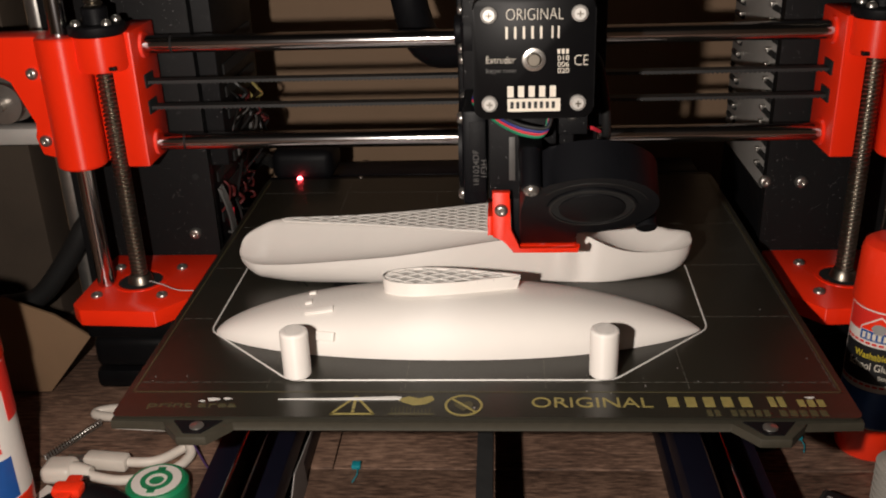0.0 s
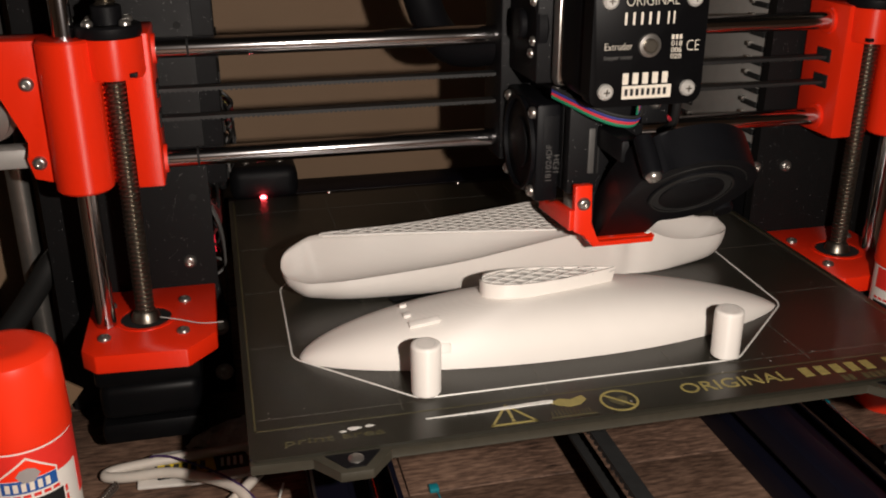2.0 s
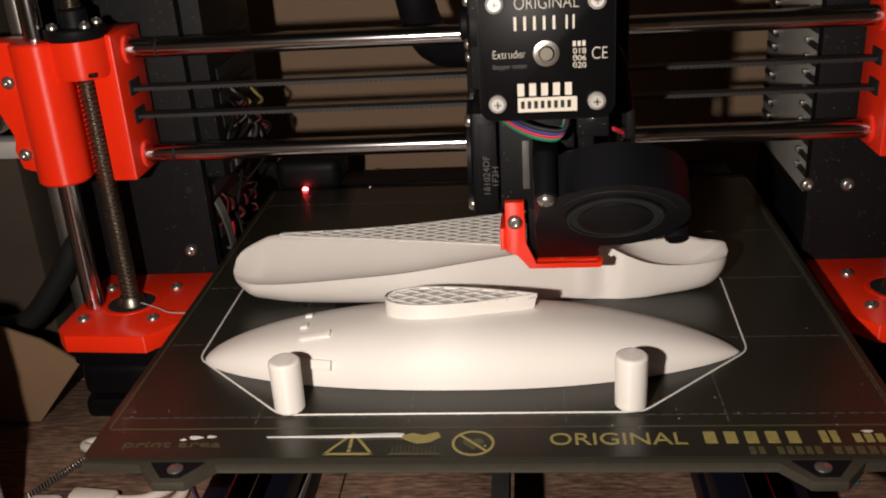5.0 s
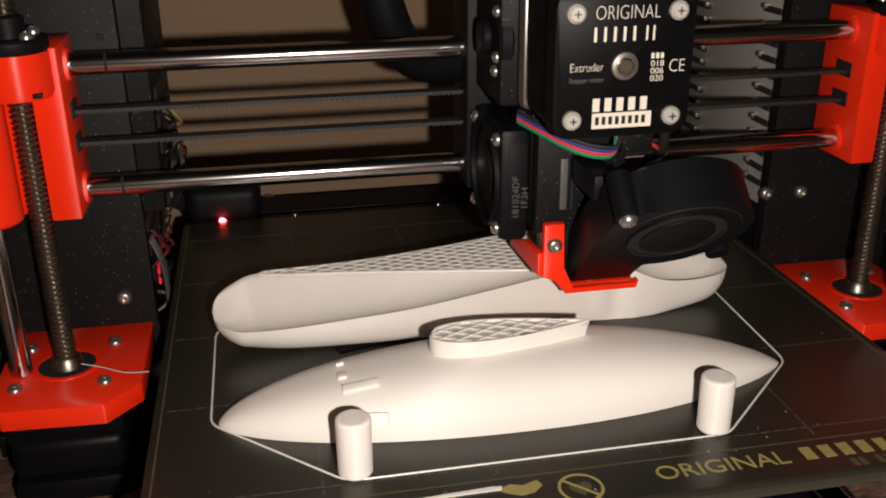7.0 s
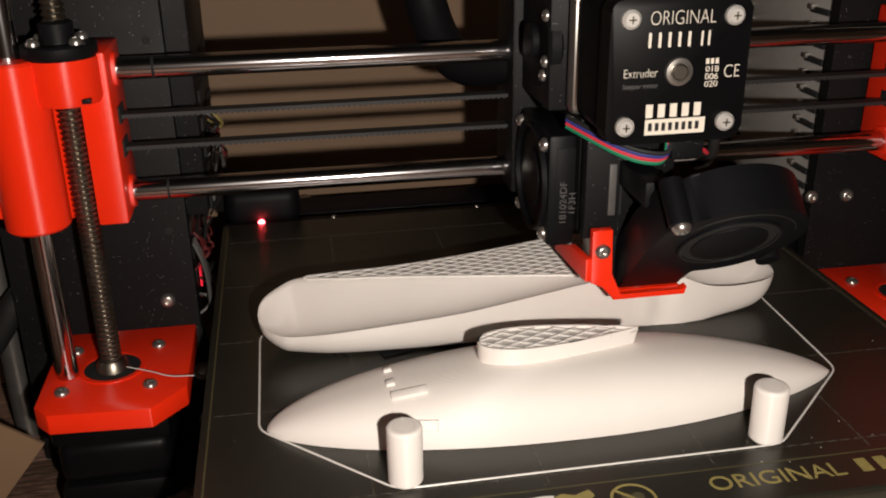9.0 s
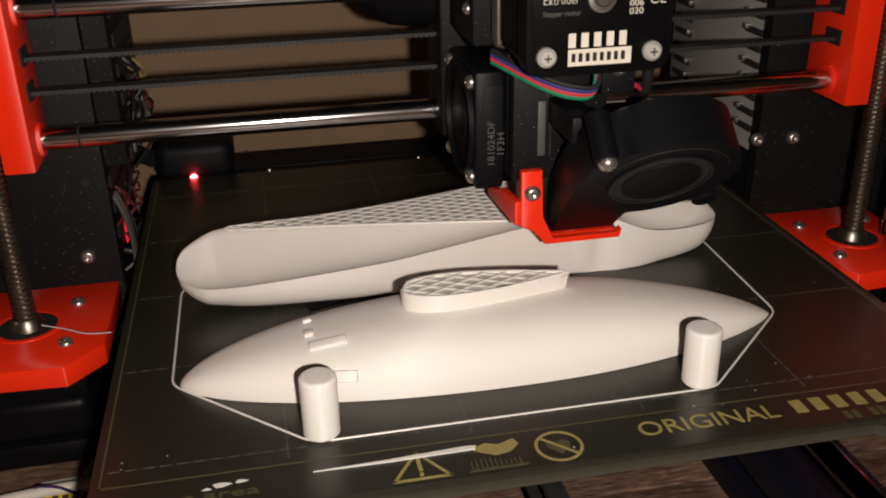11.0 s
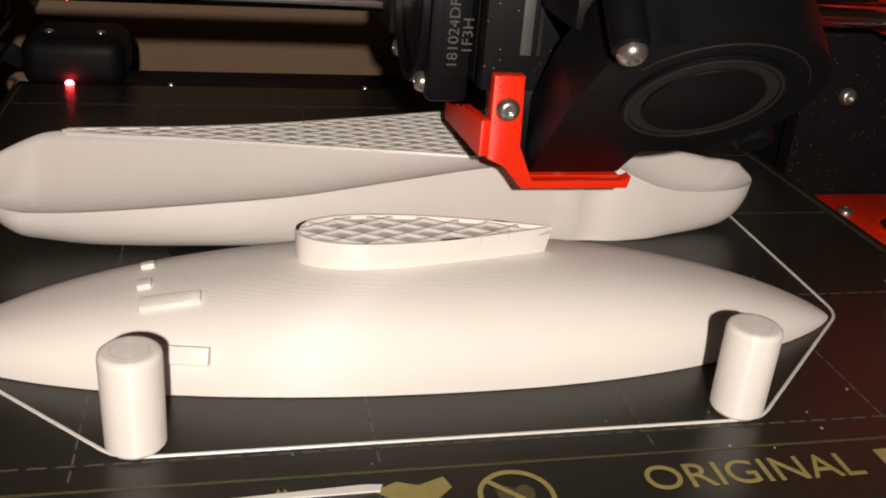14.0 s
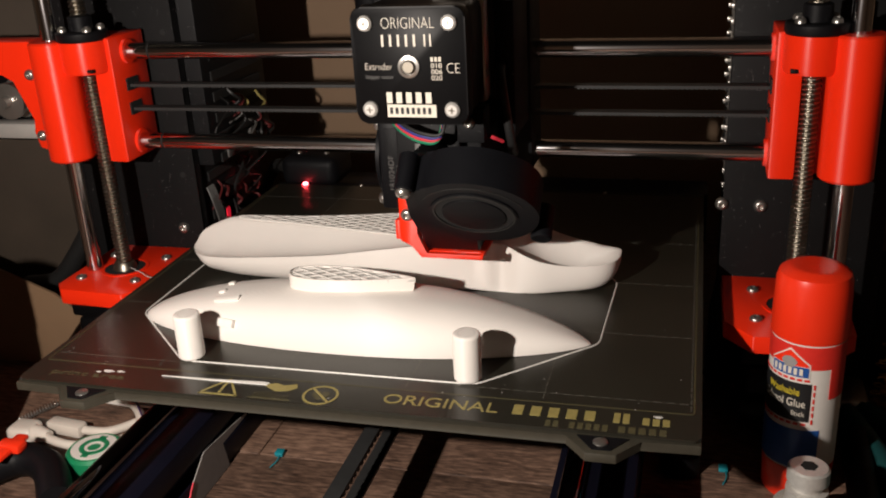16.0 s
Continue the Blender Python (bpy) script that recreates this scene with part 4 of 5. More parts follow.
def head():
    X = HX
    ob = thing("print_head", (X, 0.05, 0.0232), "black extruder print head with blower fan and orange nozzle shroud", "print head")
    # stepper motor, its rear plate to the front
    body = merge(box(X - 0.0207, X + 0.0207, 0.0085, 0.034, 0.0875, 0.1287, 0.0045, 3),)
    motor = part("extruder_motor", body, M_MOTOR, ob, "black extruder stepper motor")
    part("rear_cap", prism(round_rect(X - 0.0212, X + 0.0212, 0.0868, 0.1292, 0.0042), upright(0.0086), 0.0085, 0.0006), M_MOTOR, motor, "glossy black motor plate")
    part("front_cap", box(X - 0.0212, X + 0.0212, 0.0341, 0.042, 0.0868, 0.1292, 0.003), M_STEEL, motor)
    for dx in (-0.0155, 0.0155):
        for dz in (-0.0155, 0.0155):
            part("motor_screw", merge(lathe((X + dx, 0.0002, 0.108 + dz), (0, -1, 0), [(0, 0.0029), (0.0012, 0.0028), (0.002, 0.002)], 18)), M_HEAD, motor, "steel cross-head screw")
            part("screw_cross", merge(box(X + dx - 0.0011, X + dx + 0.0011, -0.0021, -0.0017, 0.108 + dz - 0.0002, 0.108 + dz + 0.0002), box(X + dx - 0.0002, X + dx + 0.0002, -0.0021, -0.0017, 0.108 + dz - 0.0011, 0.108 + dz + 0.0011)), M_SCREW, motor)
    part("shaft_collar", lathe((X, 0.0002, 0.108), (0, -1, 0), [(0, 0.0042), (0.0010, 0.0040), (0.0012, 0.0030), (0.0006, 0.0028)], 28), M_STEEL, motor, "steel shaft collar")
    part("shaft", lathe((X, 0.0002, 0.108), (0, -1, 0), [(0, 0.0025), (0.0014, 0.0025), (0.0018, 0.002)], 20), M_SCREW, motor, "worn shaft end")
    F = Matrix.Translation((X, -0.00005, 0.108)) @ pose(0, 0, 0, 90, 0, 0)

    def at(x, z):
        return F @ Matrix.Translation((x, z, 0))

    part("word_original", letters("ORIGINAL", 0.0058, at(-0.0098, 0.0135), width=0.0198, thin=0.00013), M_INK, motor, "cream lettering")
    bar_parts((bars(5, 0.0042, 0.0148, at(-0.0098, 0.0072), gap=0.72), bars(2, 0.0042, 0.0042, at(0.0060, 0.0072), gap=0.72)), M_INK, motor, "cream bar")
    part("word_extruder", letters("Extruder", 0.0037, at(-0.0168, -0.0012), width=0.0104, thin=0.00006), M_INK, motor, "cream lettering")
    part("word_stepper", letters("Stepper motor", 0.0021, at(-0.0168, -0.0044), width=0.0108), M_INK_GREY, motor, "grey lettering")
    for k, w in enumerate(("018", "006", "020")):
        part("type_number", letters(w, 0.0025, at(0.0081, -0.0005 - 0.0022 * k), width=0.0041), M_INK, motor, "cream digits")
    bar_parts((bars(3, 0.0016, 0.0044, at(0.0081, 0.0018), gap=0.35),), M_INK, motor, "cream bar")
    part("word_ce", letters("CE", 0.0055, at(0.0137, -0.0024), width=0.0050, thin=0.0001), M_INK, motor, "cream lettering")
    bar_parts((bars(5, 0.0040, 0.0185, at(-0.0092, -0.0133), gap=0.42),), M_INK, motor, "cream bar")
    part("name_panel", prism(round_rect(-0.0092, 0.0094, -0.0185, -0.0138, 0.0002), F, 0.0001), M_INK, motor, "cream panel")
    bar_parts((bars(8, 0.0024, 0.0166, at(-0.0082, -0.0173) @ Matrix.Translation((0, 0, 0.00012)), 0.0001, 0.45),), M_LABEL_K, motor, "black bar")

    # extruder body and carriage
    part("lower_body", box(X - 0.0168, X + 0.0175, 0.0363, 0.078, 0.045, 0.0866, 0.0012), M_BLACK_ROUGH, ob, "textured black extruder body")
    part("upper_body", box(X - 0.0265, X + 0.0225, 0.0425, 0.078, 0.0868, 0.135, 0.0012), M_BLACK_ROUGH, ob, "textured black extruder body")
    part("front_cover", box(X - 0.0165, X + 0.010, 0.0295, 0.0362, 0.0452, 0.083, 0.0008), M_BLACK_ROUGH, ob, "textured black front cover")
    part("x_carriage", box(X - 0.030, X + 0.031, 0.0782, 0.1035, 0.046, 0.132, 0.0015), M_BLACK_ROUGH, ob, "black carriage behind")
    part("idler_arm", merge(box(X + 0.0225, X + 0.0300, 0.045, 0.076, 0.07, 0.133, 0.001),), M_BLACK_ROUGH, ob, "textured black idler arm")
    part("idler_tab", box(X + 0.0105, X + 0.0215, 0.024, 0.036, 0.0735, 0.0866, 0.0006), M_BLACK_ROUGH, ob)
    part("tab_screw", screw_head((X + 0.0155, 0.024, 0.0815), (0, -1, 0), 0.0024, 0.002), M_STEEL, ob, "steel socket screw")
    part("side_lever", merge(rod((X - 0.0268, 0.058, 0.108), (X - 0.0215, 0.058, 0.108), 0.0165, 30), rod((X - 0.030, 0.058, 0.108), (X - 0.0268, 0.058, 0.108), 0.006, 20)), M_BLACK, ob)
    for y, z in ((0.046, 0.103), (0.048, 0.098), (0.046, 0.118)):
        part("body_screw", screw_head((X - 0.0266, y, z), (-1, 0, 0), 0.002, 0.0016), M_STEEL, ob)
    part("sensor_slot", box(X - 0.0085, X - 0.0060, 0.0288, 0.0297, 0.0535, 0.0715, 0.0002), M_INK_GREY, ob, "pale grey slot")
    part("slot_edge", box(X - 0.0048, X - 0.0040, 0.0288, 0.0297, 0.0535, 0.0715), M_DARK, ob)

    # heatsink fan on the west side
    fan = part("heatsink_fan", merge(box(X - 0.0272, X - 0.0172, 0.0372, 0.0772, 0.0400, 0.0800, 0.0018), ring(0.0178, 0.0196, Matrix.Translation((X - 0.0288, 0.0572, 0.06)) @ pose(0, 0, 0, 0, 90, 0), 0.0016)), M_FAN, ob, "black square cooling fan")
    part("fan_hub", lathe((X - 0.0272, 0.0572, 0.06), (-1, 0, 0), [(0, 0.0105), (0.0008, 0.0105), (0.0012, 0.009)], 28), M_BLACK, fan)
    for dy in (-0.016, 0.016):
        for dz in (-0.016, 0.016):
            part("fan_screw", screw_head((X - 0.0272, 0.0572 + dy, 0.06 + dz), (-1, 0, 0), 0.0024, 0.002), M_STEEL, fan, "small steel screw")
    side = Matrix.Translation((X - 0.0206, 0.0371, 0.0482)) @ pose(0, 0, 0, 90, -90, 0)
    part("fan_code", letters("181024DF", 0.0034, side, width=0.0155), M_INK_GREY, fan, "grey lettering")
    part("fan_code_below", letters("1F3H", 0.0034, Matrix.Translation((X - 0.0176 + 0.0002, 0.0371, 0.0515)) @ pose(0, 0, 0, 90, -90, 0), width=0.008), M_INK_GREY, fan, "grey lettering")
    part("fan_panel", box(X - 0.0243, X - 0.0178, 0.0370, 0.0373, 0.046, 0.0755, 0.0001), M_BLACK, fan)

    # blower fan, leaning forward by 45 degrees
    e = Vector((0, -1, 1)).normalized()
    n = Vector((0, -1, -1)).normalized()
    c = Vector((X + 0.0217, 0.0007, 0.0527))
    B = Matrix(((1, 0, 0, c.x), (0, e.y, n.y, c.y), (0, e.z, n.z, c.z), (0, 0, 0, 1)))
    pts = []
    for k in range(37):
        a = radians(-100 + 230 * k / 36)
        pts.append((0.0245 * math.cos(a), 0.0245 * math.sin(a)))
    pts += [(-0.0185, 0.0175), (-0.0245, 0.012), (-0.0262, -0.004), (-0.0262, -0.0360), (-0.0040, -0.0360)]
    blow = part("blower", prism(pts, B @ Matrix.Translation((0, 0, -0.015)), 0.015, 0.0008), M_FAN, ob, "matte black radial blower fan")
    part("intake_ring", ring(0.0150, 0.0165, B, 0.0006, 48), M_FAN, blow)
    part("intake_edge", ring(0.0150, 0.0158, B @ Matrix.Translation((0, 0, 0.0004)), 0.0004, 48), M_FAN_EDGE, blow, "dark grey intake edge")
    part("intake_well", prism([(0.015 * math.cos(k * 0.2), 0.015 * math.sin(k * 0.2)) for k in range(31)], B, 0.0003), M_DARK, blow)
    part("impeller_hub", prism([(0.0122 * math.cos(k * 0.2), 0.0122 * math.sin(k * 0.2)) for k in range(31)], B, 0.0009, 0.0002), M_BLACK, blow)
    part("seam", stroke([(0.0205 * math.cos(radians(a)), 0.0205 * math.sin(radians(a))) for a in range(20, 150, 8)], 0.0004, B, 0.0003), M_FAN_EDGE, blow)
    part("mount_boss", rod(B @ Vector((-0.0228, 0.0188, -0.014)), B @ Vector((-0.0228, 0.0188, 0.0012)), 0.0036, 20), M_FAN, blow)
    part("blower_screw", screw_head(B @ Vector((-0.0228, 0.0188, 0.0012)), n, 0.0028, 0.0022), M_STEEL, blow, "steel socket screw")
    part("foot_boss", rod(B @ Vector((0.0228, -0.0205, -0.014)), B @ Vector((0.0228, -0.0205, 0.0002)), 0.0042, 20), M_FAN, blow)
    part("outlet", box(X - 0.0076, X + 0.0165, 0.0300, 0.0450, 0.0261, 0.0480, 0.0005), M_FAN, blow, "black blower outlet")
    part("blower_arm", box(X - 0.005, X + 0.004, 0.006, 0.034, 0.064, 0.0725, 0.001), M_BLACK, blow)

    # orange shroud under the blower
    part("nozzle_shroud", merge(
        prism([(X - 0.0152, 0.0505), (X - 0.0082, 0.0505), (X - 0.0082, 0.0345), (X - 0.0045, 0.0262), (X + 0.0178, 0.0262), (X + 0.0198, 0.0275), (X + 0.0190, 0.0245), (X - 0.0068, 0.0245), (X - 0.0108, 0.0300), (X - 0.0152, 0.0315)], upright(0.0265), 0.0035, 0.0003),
        box(X - 0.0068, X + 0.0190, 0.0235, 0.0480, 0.0243, 0.0258, 0.0003),
        prism([(0.0232, 0.0322), (0.060, 0.0292), (0.060, 0.0350), (0.050, 0.0345), (0.0420, 0.0385), (0.0232, 0.0405)], Matrix.Translation((X - 0.0150, 0, 0)) @ Matrix(((0, 0, -1, 0), (1, 0, 0, 0), (0, 1, 0, 0), (0, 0, 0, 1))), 0.0022, 0.0003)), M_ORANGE, ob, "bright orange printed nozzle shroud")
    part("shroud_screw", screw_head((X - 0.0117, 0.0230, 0.0432), (0, -1, 0), 0.0027, 0.002), M_STEEL, ob, "steel socket screw")
    part("heater_block", box(X - 0.008, X + 0.012, 0.04, 0.056, 0.029, 0.042, 0.001), M_STEEL, ob)
    part("nozzle", lathe((X + 0.001, 0.0475, 0.0291), (0, 0, -1), [(0, 0.004), (0.003, 0.004), (0.0055, 0.0008)], 16), M_BRASS, ob, "small brass nozzle")

    # wires
    for k, (m, lab) in enumerate(((M_WIRE_G, "green wire"), (M_WIRE_R, "pink-red wire"), (M_WIRE_B, "blue wire"), (M_WIRE_K, "black wire"))):
        o = 0.0011 * k
        part("motor_wire", tube([(X - 0.0222, 0.0345, 0.0838 + o), (X - 0.0165, 0.0265, 0.0812 + o), (X - 0.0095, 0.0200, 0.0780 + o), (X - 0.0015, 0.0165, 0.0757 + o), (X + 0.0048 + o * 0.4, 0.0165, 0.0766 + o * 0.7), (X + 0.0072, 0.0205, 0.0868)], 0.00085, 8), m, ob, lab)
    part("hot_end_cable", tube([(X + 0.024, 0.05, 0.1), (X + 0.026, 0.036, 0.098), (X + 0.0285, 0.032, 0.085), (X + 0.03, 0.036, 0.07), (X + 0.029, 0.045, 0.064)], 0.0019, 10), M_WIRE_K, ob, "black hot-end cable")
    part("sensor_wire", tube([(X + 0.018, 0.035, 0.0735), (X + 0.023, 0.03, 0.0745), (X + 0.027, 0.033, 0.072)], 0.0008, 8), M_WIRE_R, ob, "short red wire")
    part("cable_loom", tube([(X - 0.024, 0.092, 0.094), (X - 0.045, 0.11, 0.092), (X - 0.055, 0.125, 0.115), (X - 0.058, 0.13, 0.16), (X - 0.05, 0.12, 0.22)], 0.0085, 12), M_BLACK, ob, "thick black sleeved cable loom")
    part("top_guide", tube([(X + 0.004, 0.024, 0.1296), (X + 0.016, 0.022, 0.1345), (X + 0.0195, 0.026, 0.129)], 0.0012, 8), M_CABLE, ob, "pale bent strip")
    return ob


head()

# ---- clutter on the table ----
def wrap(cx, cy, r, a0, a1, z0, z1, t=0.0002, n=18):
    """A patch of label round an upright cylinder; angles in degrees, -90 faces the viewer."""
    bm = bmesh.new()
    rows = []
    for k in range(n + 1):
        a = radians(a0 + (a1 - a0) * k / n)
        rows.append([bm.verts.new((cx + q * math.cos(a), cy + q * math.sin(a), z)) for q, z in ((r, z0), (r, z1), (r + t, z1), (r + t, z0))])
    for a, b in zip(rows, rows[1:]):
        for j in range(4):
            bm.faces.new((a[j], a[(j + 1) % 4], b[(j + 1) % 4], b[j]))
    bm.faces.new(rows[0][::-1])
    bm.faces.new(rows[-1])
    return bm


def bend(bm, cx, cy, r, a0, z0):
    """Roll a flat drawing (x along, y up) round the cylinder from angle a0."""
    lo, hi = min(v.co.x for v in bm.verts), max(v.co.x for v in bm.verts)
    n = int((hi - lo) / 0.0018) + 1
    for k in range(1, n):
        bmesh.ops.bisect_plane(bm, geom=bm.verts[:] + bm.edges[:] + bm.faces[:], plane_co=(lo + (hi - lo) * k / n, 0, 0), plane_no=(1, 0, 0))
    for v in bm.verts:
        a = radians(a0) + v.co.x / r
        q = r + v.co.z
        v.co = Vector((cx + q * math.cos(a), cy + q * math.sin(a), z0 + v.co.y))
    return bm


def glue_stick(x, y, face):
    r, z = 0.0158, TABLE
    ob = thing("glue_stick", (x, y, z), "orange-capped glue stick with red, white, blue and black label", "glue stick", "glue sticks")
    part("base", lathe((x, y, z), (0, 0, 1), [(0, r - 0.002), (0.001, r - 0.0012), (0.0165, r - 0.0004), (0.017, r - 0.0008)], 40), M_CAP, ob, "orange turning base")
    part("tube", lathe((x, y, z + 0.017), (0, 0, 1), [(0, r - 0.0004), (0.0575, r - 0.0004)], 40), M_LABEL_W, ob, "white label")
    part("cap", lathe((x, y, z + 0.0746), (0, 0, 1), [(0, r), (0.001, r + 0.0004), (0.0235, r - 0.0004), (0.0265, r - 0.0014), (0.0284, r - 0.0045), (0.0288, r - 0.0075), (0.0280, 0.0035), (0.0284, 0.001)], 44), M_CAP, ob, "smooth orange plastic cap")
    q = r - 0.0003
    part("blue_band", wrap(x, y, q, face - 75, face + 44, z + 0.0178, z + 0.036), M_LABEL_B, ob, "blue label band")
    part("black_panel", wrap(x, y, q, face - 75, face + 26, z + 0.040, z + 0.0575), M_LABEL_K, ob, "black label panel")
    part("red_dashes", merge(*[wrap(x, y, q, face + 29, face + 32, z + 0.039 + 0.0032 * k, z + 0.0411 + 0.0032 * k) for k in range(6)], *[wrap(x, y, q, face - 74 + 11 * k, face - 66 + 11 * k, zz, zz + 0.0010) for k in range(9) for zz in (z + 0.0382, z + 0.0584)]), M_LABEL_R, ob, "red dashed border")
    part("red_band", merge(wrap(x, y, q, face - 75, face + 95, z + 0.0638, z + 0.0738), wrap(x, y, q, face + 55, face + 95, z + 0.050, z + 0.0638)), M_LABEL_R, ob, "red label band")
    house = [(-0.0088, 0), (0.0086, 0), (0.0086, 0.0062), (0.0, 0.0128), (-0.0088, 0.0062)]
    part("badge_edge", bend(prism(house, FLAT, 0.0003), x, y, q, face - 10, z + 0.0598), M_LABEL_W, ob, "white outlined badge")
    part("badge_foot", bend(prism([(-0.0082, 0.0006), (0.008, 0.0006), (0.008, 0.0050), (-0.0082, 0.0050)], FLAT, 0.0005), x, y, q, face - 10, z + 0.0598), M_LABEL_B, ob, "blue lower badge")
    part("badge_peak", bend(prism([(-0.0082, 0.0053), (0.008, 0.0053), (0.008, 0.0060), (0.0, 0.0120), (-0.0082, 0.0060)], FLAT, 0.0005), x, y, q, face - 10, z + 0.0598), M_CAP, ob, "orange-red badge peak")
    bar_parts(([bend(b, x, y, q, face - 36, z + 0.0612) for b in bars(6, 0.0029, 0.0136, Matrix.Translation((0, 0, 0.0006)), gap=0.4)],), M_INK, ob, "pale bar")
    part("badge_mark", bend(prism([(0, 0), (0.0030, 0), (0.0050, 0.0026), (0.0036, 0.0044), (0.0016, 0.0050), (-0.0006, 0.0044), (-0.0020, 0.0026)], FLAT, 0.0007), x, y, q, face - 16, z + 0.0640), M_PAPER, ob, "pale grey mark")
    part("word_washable", bend(letters("Washable", 0.0045, FLAT, width=0.0150), x, y, q + 0.0002, face - 46, z + 0.0518), M_YELLOW, ob, "yellow lettering")
    part("word_glue", bend(letters("School Glue", 0.005, FLAT, width=0.0205), x, y, q + 0.0002, face - 56, z + 0.0466), M_INK, ob, "cream lettering")
    part("word_stick", bend(letters("Stick", 0.003, FLAT, width=0.0058), x, y, q + 0.0002, face - 2, z + 0.0426), M_INK, ob, "cream lettering")
    return ob


glue_stick(0.167, 0.0275, -112).scale = (0.9, 0.9, 0.95)
glue_stick(-0.1965, -0.0285, -64)
glue_stick(-0.2145, -0.066, -64)

lid = thing("green_lid", (-0.135, -0.014, TABLE), "green plastic bottle lid with a white ringed disc on the table", "bottle lid")
part("body", lathe((-0.135, -0.014, TABLE), (0, 0, 1), [(0, 0.0124), (0.001, 0.0130), (0.0085, 0.0128), (0.0098, 0.0115)], 36), M_GREEN, lid)
part("disc", ring(0.0030, 0.0102, Matrix.Translation((-0.135, -0.014, TABLE + 0.0098)), 0.0003), M_LABEL_W, lid, "white disc")
part("ring", merge(ring(0.0044, 0.0066, Matrix.Translation((-0.135, -0.014, TABLE + 0.0101)), 0.0003), box(-0.1366, -0.1334, -0.0225, -0.0200, TABLE + 0.0101, TABLE + 0.0104), box(-0.1366, -0.1334, -0.0080, -0.0055, TABLE + 0.0101, TABLE + 0.0104)), M_GREEN, lid, "green ring mark")

cable = thing("usb_cable", (-0.15, 0.02, TABLE), "white charging cable looped on the table", "cable")
part("cord", tube([(-0.156, 0.007, TABLE + 0.0035), (-0.144, 0.0086, TABLE + 0.003), (-0.1357, 0.0167, TABLE + 0.003), (-0.1269, 0.028, TABLE + 0.004), (-0.118, 0.042, TABLE + 0.004), (-0.112, 0.06, TABLE + 0.003)], 0.0022, 10), M_CABLE, cable)
part("second_cord", tube([(-0.172, -0.002, TABLE + 0.004), (-0.1544, -0.0052, TABLE + 0.003), (-0.1363, 0.001, TABLE + 0.003), (-0.1297, 0.0113, TABLE + 0.0035), (-0.1319, 0.0185, TABLE + 0.006), (-0.1413, 0.0282, TABLE + 0.006), (-0.1594, 0.038, TABLE + 0.006), (-0.1767, 0.0415, TABLE + 0.004), (-0.1858, 0.0453, TABLE + 0.003), (-0.1823, 0.0492, TABLE + 0.003), (-0.1641, 0.0505, TABLE + 0.004), (-0.1486, 0.0515, TABLE + 0.004), (-0.125, 0.055, TABLE + 0.003)], 0.0022, 10), M_CABLE, cable)
PLUG = pose(-0.1652, 0.0075, TABLE + 0.0038, 0, 0, -7)
bm = box(-0.0100, 0.0100, -0.0036, 0.0036, -0.0033, 0.0033, 0.0016)
bmesh.ops.transform(bm, matrix=PLUG, verts=bm.verts)
part("plug", bm, M_CABLE, cable, "white moulded plug")
bm = box(-0.0190, -0.0100, -0.0018, 0.0018, -0.0010, 0.0010, 0.0004)
bmesh.ops.transform(bm, matrix=PLUG, verts=bm.verts)
part("tip", bm, M_STEEL, cable, "shiny metal plug tip")
part("second_plug", merge(box(-0.190, -0.176, -0.0062, 0.0062, TABLE + 0.0003, TABLE + 0.0085, 0.0028, 3), lathe((-0.177, -0.0008, TABLE + 0.0044), (1, -0.1, 0), [(0, 0.0042), (0.003, 0.004), (0.0085, 0.0026)], 18)), M_CABLE, cable, "white moulded plug")

packet = thing("paper_packet", (-0.15, 0.04, TABLE), "crumpled white packet with a yellow and black label", "packet")
part("sleeve", plate([(-0.173, 0.0242), (-0.150, 0.0225), (-0.1232, 0.0240), (-0.117, 0.0281), (-0.1295, 0.0444), (-0.150, 0.0485), (-0.1681, 0.0475), (-0.1735, 0.0427)], TABLE + 0.0005, TABLE + 0.002, 0.0005), M_LABEL_W, packet)
part("yellow_panel", plate([(-0.1645, 0.0276), (-0.1408, 0.0283), (-0.1425, 0.0415), (-0.167, 0.0415)], TABLE + 0.0021, TABLE + 0.0023), M_YELLOW, packet, "yellow panel")
part("black_panel", plate([(-0.1405, 0.0283), (-0.1240, 0.0290), (-0.1295, 0.0400), (-0.1422, 0.0415)], TABLE + 0.0021, TABLE + 0.0023), M_LABEL_K, packet, "black panel")
part("panel_border", stroke([(-0.1645, 0.0276), (-0.1408, 0.0283), (-0.1425, 0.0415), (-0.167, 0.0415), (-0.1645, 0.0276)], 0.0009, Matrix.Translation((0, 0, TABLE + 0.0022)), 0.0002), M_LABEL_K, packet, "black border")
bar_parts((bars(5, 0.0060, 0.018, Matrix.Translation((-0.1625, 0.0308, TABLE + 0.0024)), 0.0002, 0.4),), M_LABEL_K, packet, "black bar")
bar_parts((bars(4, 0.0062, 0.0105, Matrix.Translation((-0.1396, 0.0310, TABLE + 0.0024)), 0.0002, 0.5),), M_LABEL_W, packet, "white bar")

crumple = random.Random(12)
bm = bmesh.new()
bmesh.ops.create_grid(bm, x_segments=13, y_segments=9, size=0.5)
for v in bm.verts:
    u, w = v.co.x + 0.5, v.co.y + 0.5
    v.co = Vector((-0.1545 + 0.030 * u + 0.012 * w + crumple.uniform(-0.0008, 0.0008), 0.0500 + 0.034 * w * (0.45 + 0.55 * u) - 0.006 * u + crumple.uniform(-0.0008, 0.0008), TABLE + 0.0012 + crumple.uniform(0, 0.0034) * math.sin(math.pi * min(1, w + 0.1))))
bmesh.ops.solidify(bm, geom=bm.faces[:], thickness=0.0003)
part("wrapper", bm, M_LABEL_W, packet, "crumpled white film wrapper", sharp=15)
